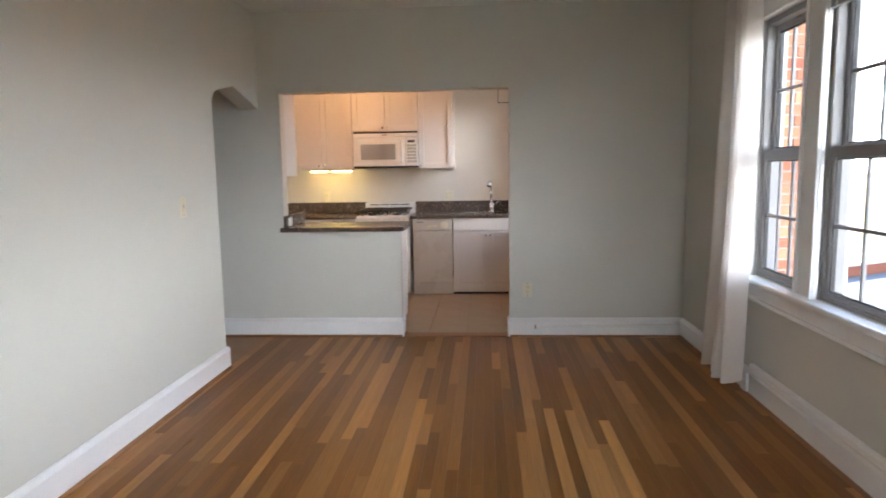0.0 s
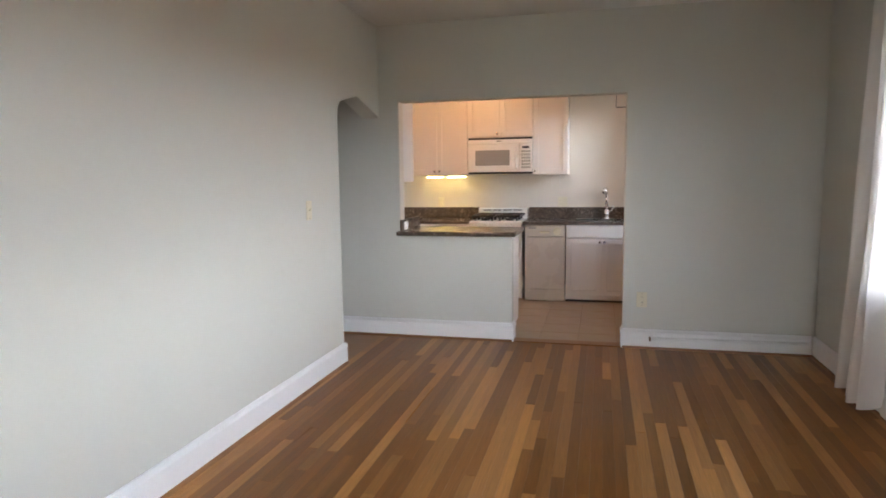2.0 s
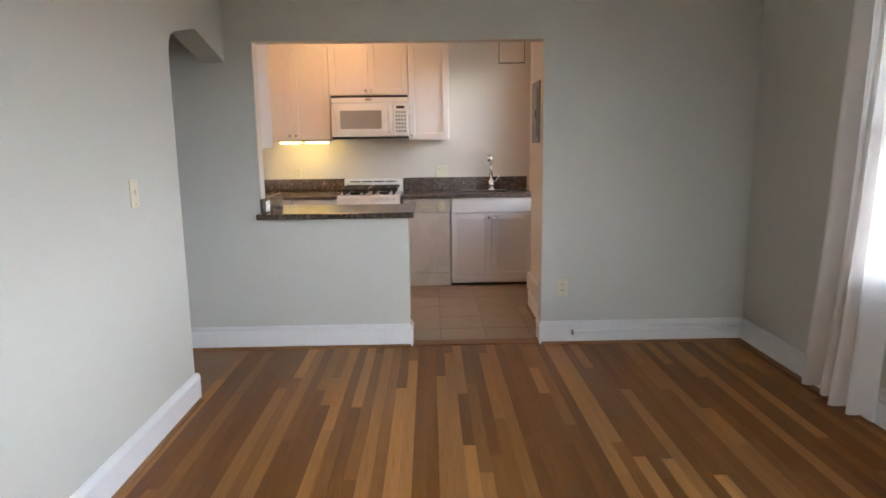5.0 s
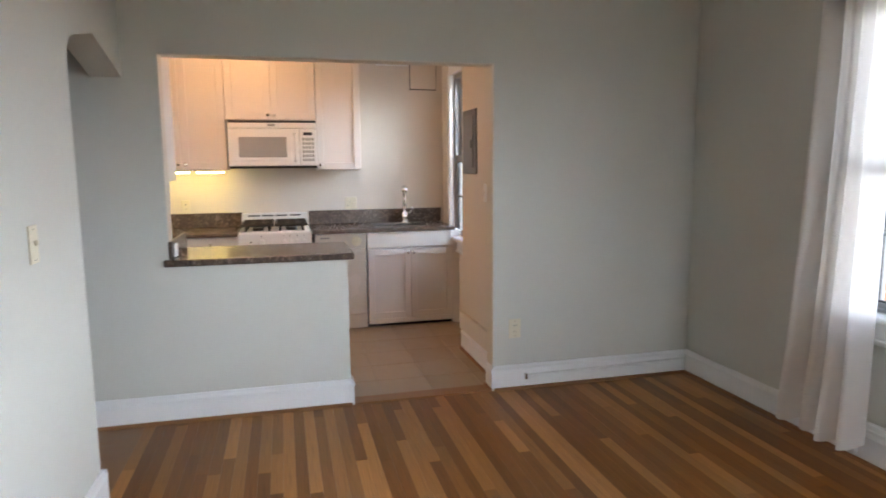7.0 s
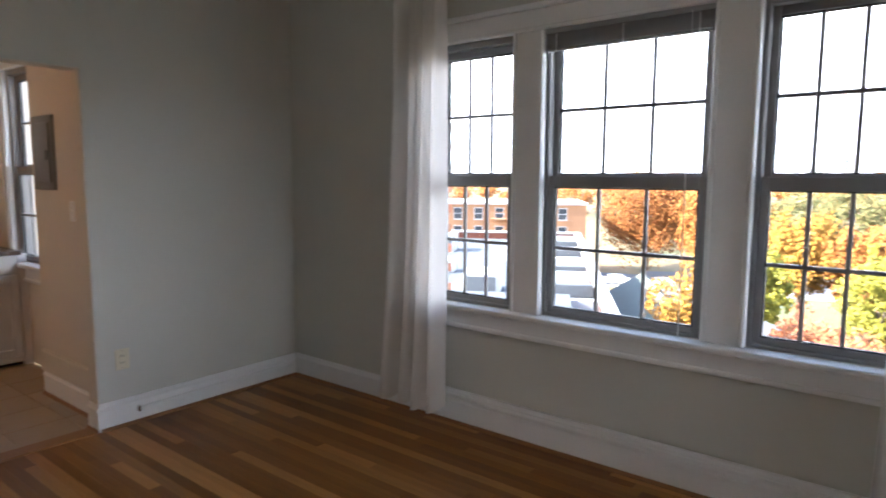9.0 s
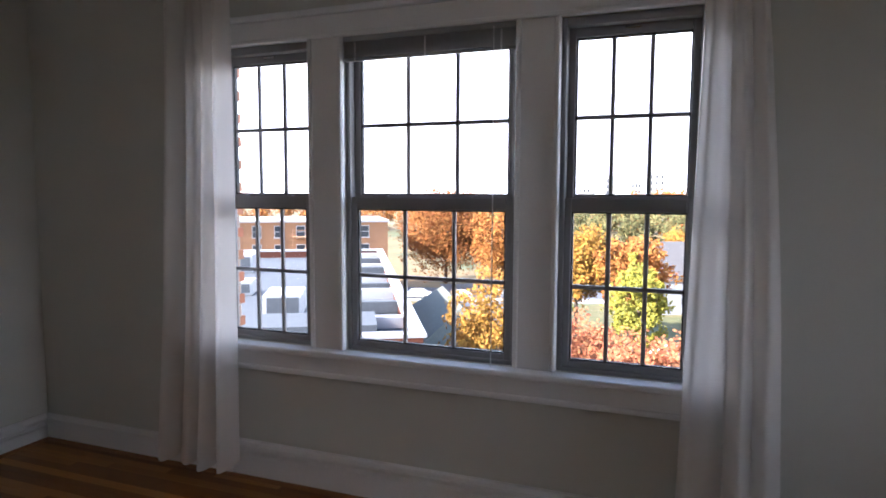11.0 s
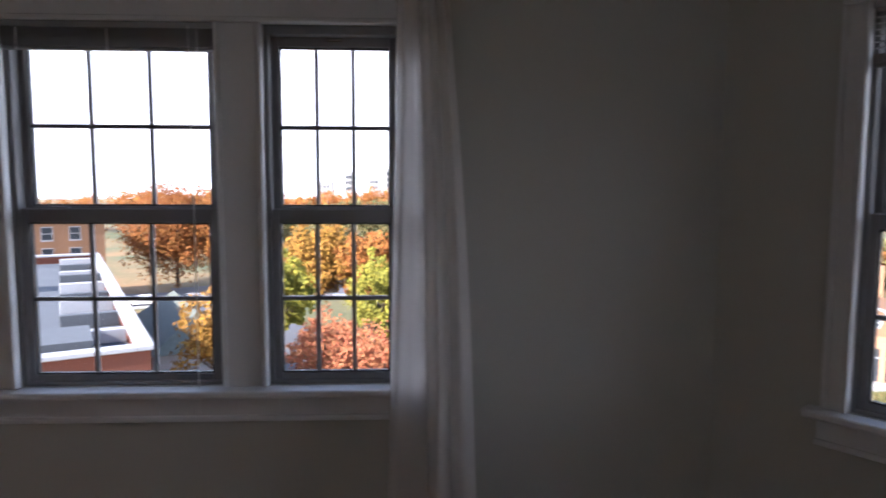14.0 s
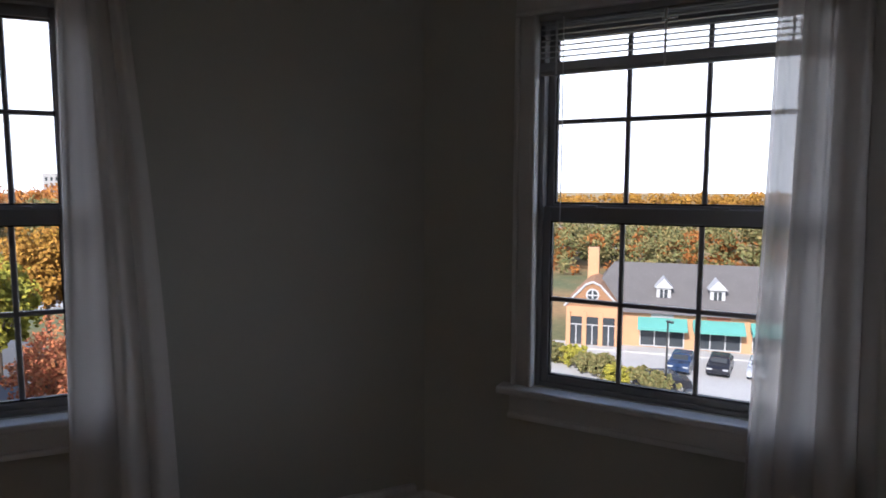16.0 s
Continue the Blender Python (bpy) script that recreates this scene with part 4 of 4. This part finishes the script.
woods("woods", [(120, -60, GZ), (98, -85, GZ), (70, -110, GZ), (40, -125, GZ)], 12.5, "green", "green and brown wood behind the shops", 420, 0.8)
woods("woods", [(112, -66, GZ), (90, -92, GZ), (60, -115, GZ)], 11, "rust", "rust-brown autumn trees in the wood behind the shops", 100, 0.8)
woods("far_woods", [(330, -40, GZ), (290, -190, GZ), (190, -290, GZ), (60, -330, GZ)], 13.5, "gold", "far golden autumn hillside at the horizon", 520, 1.7)
woods("far_woods", [(200, 190, GZ), (260, 100, GZ), (270, 10, GZ), (250, -60, GZ)], 17.0, "orange", "far autumn trees at the horizon", 420, 1.6)
woods("far_woods", [(180, 60, GZ), (190, 10, GZ), (165, -50, GZ)], 14.0, "green", "far green and brown trees", 320, 1.2)
woods("far_woods", [(150, -8, GZ), (140, -34, GZ), (128, -60, GZ)], 9.0, "gold", "far golden trees beyond the car park", 220, 1.0)


def openings(parent, cols, rows, x0, dx, z0, dz, w, h, y=0.0):
    for i in range(cols):
        for j in range(rows):
            x, z = x0 + i * dx, z0 + j * dz
            win = boxes("window", WHITE_EXT, parent, (x - 0.08, x, y - 0.06, y + 0.1, z, z + h), (x + w, x + w + 0.08, y - 0.06, y + 0.1, z, z + h), (x - 0.08, x + w + 0.08, y - 0.06, y + 0.1, z + h, z + h + 0.1), (x - 0.12, x + w + 0.12, y - 0.14, y + 0.1, z - 0.14, z), (x, x + w, y - 0.03, y + 0.1, z + h * 0.48, z + h * 0.53))
            boxes("pane", DARKGLASS, win, (x, x + w, y - 0.015, y + 0.05, z, z + h))


# tan apartment building
apt = thing("apartment_building", pose(72.4, 56.6, GZ, 0, 0, -57.7), "tan brick apartment building with a fire escape", "building")
boxes("wall", TANBRICK, apt, (-14, 22.5, 0, 16, 0, 11.3))
boxes("cornice", WHITE_EXT, apt, (-14.2, 22.7, -0.25, 16.2, 11.3, 11.65), bevel=0.05)
openings(apt, 11, 4, -12.5, 3.1, 1.0, 2.72, 1.15, 1.6)
fe = boxes("fire_escape", REDBRICK, apt, *[(8.6, 12.6, -1.2, -0.05, 3.2 + 3 * k, 3.3 + 3 * k) for k in range(3)], *[(8.6 + 4 * q, 8.66 + 4 * q, -1.2, -1.14, 3.2, 10.4) for q in (0, 1)], *[(8.6, 12.6, -1.2, -1.15, 4.2 + 3 * k, 4.26 + 3 * k) for k in range(3)], label="rust-red steel fire escape")
bm = bmesh.new()
for k in range(2):
    tube(bm, [(9.0, -0.8, 3.3 + 3 * k), (12.2, -0.8, 6.2 + 3 * k)], 0.09, 6)
part("escape_stair", bm, REDBRICK, fe)

# flat-roofed block
blk = thing("flat_roofed_building", pose(24.5, 7.1, GZ, 0, 0, 28.6), "low brick building with a white parapet and grey flat roof", "building")
boxes("wall", DEEPBRICK, blk, (0, 44, 0, 26, 0, 8.4))
boxes("roof", ROOFGREY, blk, (0.5, 43.5, 0.5, 25.5, 8.4, 8.45))
boxes("parapet", DEEPBRICK, blk, (0, 44, 0, 0.4, 8.4, 9.1), (0, 0.4, 0.4, 25.6, 8.4, 9.1), (0, 44, 25.6, 26, 8.4, 9.1), (43.6, 44, 0.4, 25.6, 8.4, 9.1))
boxes("coping", WHITE_EXT, blk, (-0.15, 44.15, -0.15, 0.55, 9.1, 9.3), (-0.15, 0.55, 0.55, 25.45, 9.1, 9.3), (-0.15, 44.15, 25.45, 26.15, 9.1, 9.3), (43.45, 44.15, 0.55, 25.45, 9.1, 9.3), (-0.2, 0.0, -0.2, 26.2, 7.2, 7.5), bevel=0.03, label="white painted coping")
openings(blk, 7, 2, 2.0, 6.0, 1.2, 3.3, 1.4, 1.8)
for k in range(9):
    boxes("parapet_step", ROOFGREY if k % 2 else WHITE_EXT, blk, (5 + k * 4.2, 5.5 + k * 4.2, 0.5, 3.2, 8.45, 9.1 + 0.1 * (k % 3)), bevel=0.04, label="low roof divider" if k == 0 else "")
for x, y, a, b, h in ((9, 6, 3, 2.2, 1.3), (17, 10, 2, 2, 1.0), (24, 5, 2.6, 1.8, 1.2), (14, 17, 4, 3, 2.0), (30, 12, 3, 3, 1.6), (22, 19, 2, 1.4, 0.9)):
    u = boxes("roof_unit", WHITE_EXT, blk, (x, x + a, y, y + b, 8.45, 8.45 + h), bevel=0.06)
    boxes("grille", ROOFGREY, u, (x - 0.03, x, y + 0.2, y + b - 0.2, 8.65, 8.45 + h - 0.2))
bm = bmesh.new()
box(bm, 1.5, 5.0, 2.0, 9.0, 8.45, 9.4)
part("skylight", bm, ROOFGREY, blk)

# low house with a green-grey shingle roof in the side street
lh = thing("house", pose(24.5, 7.1, GZ, 0, 0, 28.6) @ pose(22, -1.2, 0), "low house with a green-grey shingle roof in the side street", "house")
boxes("wall", CONCRETE, lh, (0, 15, -7.4, -1.2, 0, 3.6))
MOSS = material("green_grey_shingles", (0.13, 0.14, 0.11), 0.9, vary=0.18, scale=1.2, grain=6, bump=0.3)
bm = bmesh.new()
v = [bm.verts.new(p) for p in ((-0.5, -7.7, 3.5), (15.5, -7.7, 3.5), (15.5, -0.9, 3.5), (-0.5, -0.9, 3.5), (1.5, -4.6, 6.2), (13.5, -4.6, 6.2))]
for f in ((0, 1, 5, 4), (1, 2, 5), (2, 3, 4, 5), (3, 0, 4), (3, 2, 1, 0)):
    bm.faces.new([v[i] for i in f])
part("roof", bm, MOSS, lh)
openings(lh, 3, 1, 2.0, 4.4, 1.0, 3, 1.4, 1.6, -7.4)

# grey house
gh = thing("house", pose(83.7, 0.9, GZ, 0, 0, -68.7), "pale house with a grey hipped roof among trees", "house")
boxes("wall", WHITE_EXT, gh, (0, 16, 0, 10, 0, 5.2))
bm = bmesh.new()
v = [bm.verts.new(p) for p in ((-0.5, -0.5, 5.2), (16.5, -0.5, 5.2), (16.5, 10.5, 5.2), (-0.5, 10.5, 5.2), (4, 5, 9.2), (12, 5, 9.2))]
for f in ((0, 1, 5, 4), (1, 2, 5), (2, 3, 4, 5), (3, 0, 4), (3, 2, 1, 0)):
    bm.faces.new([v[i] for i in f])
part("roof", bm, SHINGLE, gh)
openings(gh, 4, 1, 1.5, 3.6, 1.4, 3, 1.4, 1.8)

# shops
shop = thing("shop_building", SHOP, "orange brick shop building with grey roof and green awnings", "building")
boxes("wall", REDBRICK, shop, (4.9, 34, 0, 11, 0, 3.5), (0, 4.9, -1.0, 11, 0, 3.9))
bm = bmesh.new()
for x0, x1 in ((5.2, 34.4),):
    v = [bm.verts.new(p) for p in ((x0 - 4, -0.6, 3.5), (x1, -0.6, 3.5), (x1, 12, 3.5), (x0 - 4, 12, 3.5), (x0 - 1, 5.6, 7.6), (x1 - 2, 5.6, 7.6))]
    for f in ((0, 1, 5, 4), (1, 2, 5), (2, 3, 4, 5), (3, 0, 4), (3, 2, 1, 0)):
        bm.faces.new([v[i] for i in f])
part("roof", bm, SHINGLE, shop)
bm = bmesh.new()
prof = ((-0.2, 3.9), (0.75, 4.9), (1.75, 6.0), (2.45, 6.3), (3.15, 6.0), (4.15, 4.9), (5.1, 3.9))
f0, f1 = [bm.verts.new((x, -1.02, z)) for x, z in prof], [bm.verts.new((x, 6, z)) for x, z in prof]
bm.faces.new(f0)
bm.faces.new(list(reversed(f1)))
for i in range(len(prof)):
    bm.faces.new((f0[i], f0[(i + 1) % len(prof)], f1[(i + 1) % len(prof)], f1[i]))
gab = part("gable", bm, TANBRICK, shop)
bm = bmesh.new()
for (xa, za), (xb, zb) in zip(prof, prof[1:]):
    tube(bm, [(xa, -1.1, za), (xb, -1.1, zb)], 0.11, 6)
part("rake_board", bm, WHITE_EXT, gab, "white gable trim")
bm = bmesh.new()
cyl(bm, (2.45, -1.0, 5.05), (2.45, -1.12, 5.05), 0.62, 0.62, 24)
rw = part("round_window", bm, WHITE_EXT, gab, "white round window")
bm = bmesh.new()
cyl(bm, (2.45, -1.1, 5.05), (2.45, -1.15, 5.05), 0.48, 0.48, 24)
part("pane", bm, DARKGLASS, rw)
boxes("glazing_bar", WHITE_EXT, rw, (2.39, 2.51, -1.17, -1.14, 4.57, 5.53), (1.97, 2.93, -1.175, -1.145, 4.99, 5.11))
boxes("chimney", REDBRICK, shop, (1.5, 2.6, 5.2, 6.2, 5.5, 9.0))
for k in range(3):
    x = 0.42 + k * 1.52
    op = boxes("shopfront", DARKGLASS, shop, (x, x + 1.1, -1.05, -0.98, 0.2, 2.9))
    boxes("pillar", REDBRICK, op, (x - 0.42, x, -1.2, -1.0, 0, 3.4))
    boxes("transom", WHITE_EXT, op, (x, x + 1.1, -1.08, -1.04, 2.1, 2.2), (x + 0.5, x + 0.6, -1.08, -1.04, 0.2, 2.1))
for k in range(5):
    x = 6.85 + k * 4.9
    op = boxes("shopfront", DARKGLASS, shop, (x, x + 4.0, -0.06, 0.02, 0.35, 2.6))
    boxes("mullion", WHITE_EXT, op, *[(x + q * 1.3, x + q * 1.3 + 0.1, -0.1, -0.05, 0.3, 2.3) for q in range(4)], (x, x + 4, -0.09, -0.05, 0.25, 0.36))
    bm = bmesh.new()
    v = [bm.verts.new(p) for p in ((x - 0.2, -1.4, 2.3), (x + 4.2, -1.4, 2.3), (x + 4.2, -0.02, 3.05), (x - 0.2, -0.02, 3.05), (x - 0.2, -1.4, 2.05), (x + 4.2, -1.4, 2.05), (x + 4.2, -0.02, 2.4), (x - 0.2, -0.02, 2.4))]
    for f in ((0, 1, 2, 3), (4, 5, 1, 0), (0, 3, 7, 4), (1, 5, 6, 2), (3, 2, 6, 7), (4, 7, 6, 5)):
        bm.faces.new([v[i] for i in f])
    part("awning", bm, GREEN_CLOTH, shop, "green cloth awning")
    boxes("sign", BRICK if k % 2 else WHITE_EXT, shop, (x + 1.0, x + 3.0, -0.12, 0.0, 3.08, 3.4))
for k in range(4):
    x = 8.3 + k * 4.8
    dm = boxes("dormer", WHITE_EXT, shop, (x, x + 1.3, 1.3, 4.2, 4.4, 5.75))
    bm = bmesh.new()
    v = [bm.verts.new(p) for p in ((x - 0.2, 1.1, 5.7), (x + 1.5, 1.1, 5.7), (x + 0.65, 1.1, 6.6), (x - 0.2, 5, 5.7), (x + 1.5, 5, 5.7), (x + 0.65, 5, 6.6))]
    for f in ((0, 1, 2), (5, 4, 3), (0, 2, 5, 3), (2, 1, 4, 5), (0, 3, 4, 1)):
        bm.faces.new([v[i] for i in f])
    part("dormer_roof", bm, WHITE_EXT, dm)
    boxes("pane", DARKGLASS, dm, (x + 0.3, x + 0.6, 1.26, 1.31, 4.65, 5.55), (x + 0.7, x + 1.0, 1.26, 1.31, 4.65, 5.55))


# cars
def car(m, paint, label):
    t = thing("parked_car", m, label, "car", "parked cars")
    bm = bmesh.new()
    prof = [(-2.2, 0.35), (-2.2, 0.75), (-1.9, 0.92), (-1.0, 0.98), (-0.45, 1.42), (0.95, 1.45), (1.65, 1.0), (2.15, 0.95), (2.25, 0.4)]
    a = [bm.verts.new((x, -0.86 if z < 1.1 else -0.66, z)) for x, z in prof]
    b = [bm.verts.new((x, 0.86 if z < 1.1 else 0.66, z)) for x, z in prof]
    n = len(prof)
    for i in range(n):
        bm.faces.new((a[i], a[(i + 1) % n], b[(i + 1) % n], b[i]))
    bm.faces.new(list(reversed(a)))
    bm.faces.new(b)
    body = part("body", bm, paint, t)
    boxes("windscreen", DARKGLASS, body, (-0.95, -0.5, -0.6, 0.6, 1.02, 1.36))
    boxes("side_window", DARKGLASS, body, (-0.5, 1.1, -0.76, 0.76, 1.03, 1.36))
    for y in (-0.6, 0.6):
        boxes("headlight", WHITE_EXT, body, (-2.22, -2.12, y - 0.2, y + 0.2, 0.66, 0.78))
    for x in (-1.4, 1.4):
        for y in (-0.86, 0.70):
            bm = bmesh.new()
            cyl(bm, (x, y, 0.32), (x, y + 0.16, 0.32), 0.32, 0.32, 16)
            wh = part("wheel", bm, TYRE, t)
            bm = bmesh.new()
            cyl(bm, (x, y - 0.01, 0.32), (x, y + 0.17, 0.32), 0.19, 0.19, 12)
            part("rim", bm, METAL, wh)
    return t


PAINTS = [material("dark_blue_car_paint", (0.03, 0.05, 0.10), 0.2, 0.2, vary=0.02), material("black_car_paint", (0.02, 0.02, 0.025), 0.2, 0.2, vary=0.02), material("silver_car_paint", (0.45, 0.46, 0.48), 0.25, 0.4, vary=0.02), material("white_car_paint", (0.75, 0.75, 0.74), 0.25, vary=0.02)]
for k, (x, y) in enumerate(((10.3, -6.3), (13.3, -6.2), (16.3, -6.4), (19.4, -6.3), (8.3, -12.6))):
    car(SHOP @ pose(x, y, 0.03, 0, 0, 78 if k < 4 else 10), PAINTS[k % 3], ("dark blue", "black", "silver")[k % 3] + " car parked before the shops")
for k, (x, y) in enumerate(((86, 27), (84.6, 33), (98, 13), (66, 18.2), (58, 1.0), (60.5, -3.0), (62, -7))):
    car(pose(x, y, GZ + 0.03, 0, 0, -75), PAINTS[(k + 2) % 4], ("silver", "white", "dark blue", "black")[k % 4] + " car parked by the street")

# lamp posts
for p, h in ((pose(33.8, -36.9, GZ), 5.6), (SHOP @ pose(19.5, -9, 0), 5.5)):
    t = thing("street_lamp", p, "dark metal lamp post at the parking lot", "street lamp", "lamp posts")
    bm = bmesh.new()
    cyl(bm, (0, 0, 0), (0, 0, h), 0.09, 0.06, 10)
    part("pole", bm, BLACK, t)
    boxes("head", BLACK, t, (-0.5, 0.1, -0.12, 0.12, h, h + 0.15), bevel=0.03)

# towers at the horizon
for x, y, w_, h in ((392, 10, 11, 29), (395, 22, 7, 24), (400, 38, 5, 27), (396, 52, 9, 21)):
    t = thing("tower_block", pose(x, y, GZ, 0, 0, 180), "pale far tower block at the horizon", "building", "tower blocks")
    boxes("wall", CONCRETE, t, (-5, 5, -w_ / 2, w_ / 2, 0, h))
    for j in range(3):
        for i in range(3):
            boxes("window", DARKGLASS, t, (4.95, 5.1, -w_ * 0.36 + i * w_ * 0.27, -w_ * 0.36 + i * w_ * 0.27 + 1.0, h - 4 - j * 3.5, h - 2 - j * 3.5))

# ---- brick return of the house's own wall beside the triple window ----
ret = solid("wall_outside_return", MORTAR, (1.526, 2.12, -0.85, -0.30, -14, 4.2), label="red brick corner of the same house", category="wall")
ME = {}
for j in range(96):
    z = -3.2 + j * 0.072
    for i in range(4):
        x = 1.468 + i * 0.212 - (0.10 if j % 2 else 0.0)
        x0, x1 = max(x, 1.53), min(x + 0.2, 2.14 if j % 2 else 2.128)
        if x1 - x0 < 0.04:
            continue
        key = (round(x0, 3), round(x1, 3))
        if key not in ME:
            bm = bmesh.new()
            box(bm, 0, x1 - x0, -0.012, 0.2, 0, 0.06)
            ME[key] = mesh_of("brick", bm, BRICK)
        ob = new("brick", ME[key])
        ob.location = (x0, -0.85, z)
        ob.parent = ret

# ---- kitchen tiles ----
TM = {}
xs = [-2.62, -2.29, -1.96, -1.63, -1.30, -0.965, -0.632, -0.298, 0.035, KR]
ys = [0.102, 0.40, 0.735, 1.07, 1.405, 1.74, 2.075]
fk = bpy.data.objects["floor_kitchen"]
for xa, xb in zip(xs, xs[1:]):
    for ya, yb in zip(ys, ys[1:]):
        key = (round(xb - xa, 3), round(yb - ya, 3))
        if key not in TM:
            bm = bmesh.new()
            box(bm, 0.0025, xb - xa - 0.0025, 0.002, yb - ya - 0.002, -0.01, 0.0, bevel=0.002)
            TM[key] = mesh_of("tile", bm, TILE)
        ob = new("tile", TM[key])
        ob.location = (xa, ya, RNG.uniform(-0.0006, 0.0006))
        ob.parent = fk

# ---- oak strips ----
rng = random.Random(21)
fl = bpy.data.objects["floor"]
SW = 0.057
near, far = [], []
k = 0
x = XL
while x < XR - 0.005:
    w_ = min(SW, XR - x)
    y = SY - rng.uniform(0, 0.9)
    while y < -0.012:
        L = rng.choice((0.4, 0.6, 0.8, 1.0, 1.3, 1.6, 2.0, 2.4))
        y0, y1 = max(y, SY, BEND + (x + w_ - XR) * math.tan(radians(TURN)) - 0.05), min(y + L, -0.012)
        y += L
        if y1 - y0 > 0.02:
            (near if y0 > -3.6 else far).append((x, w_, y0, y1))
    x += SW
extra = near[300:]
near = near[:300] if len(near) > 300 else near
PM = {}
for x, w_, y0, y1 in near:
    bm = bmesh.new()
    L = round((y1 - y0), 2)
    key = (round(w_, 4), L)
    if key not in PM:
        box(bm, 0.0002, w_ - 0.0002, 0.0002, L - 0.0002, -0.014, 0.0, bevel=0.0006)
        PM[key] = mesh_of("plank", bm, PLANK)
    else:
        bm.free()
    ob = new("plank", PM[key])
    ob.location = (x, y0, rng.uniform(-0.0005, 0.0005))
    ob.parent = fl
bm = bmesh.new()
verts, faces = [], []
for x, w_, y0, y1 in far + extra:
    z, n = rng.uniform(-0.0005, 0.0005), len(verts)
    a, b, c, d, q = x + 0.0002, x + w_ - 0.0002, y0 + 0.0002, y1 - 0.0002, 0.0006
    verts += [(a, c, z - 0.014), (b, c, z - 0.014), (b, d, z - 0.014), (a, d, z - 0.014), (a, c, z - q), (b, c, z - q), (b, d, z - q), (a, d, z - q), (a + q, c + q, z), (b - q, c + q, z), (b - q, d - q, z), (a + q, d - q, z)]
    faces += [(n + 8, n + 9, n + 10, n + 11)]
    for i in range(4):
        j = (i + 1) % 4
        faces += [(n + i, n + j, n + 4 + j, n + 4 + i), (n + 4 + i, n + 4 + j, n + 8 + j, n + 8 + i)]
bm.free()
me = bpy.data.meshes.new("planks")
me.from_pydata(verts, [], faces)
me.materials.append(PLANK_FAR)
ob = tagged(new("planks", me), kind="stuff")
ob.parent = fl
# hall floor behind the arch
hall = solid("floor_hall", OAK_EDGE, (-3.6, XL, SY, 0.0, -0.012, 0.0), label="oak floor of the hall", category="floor")
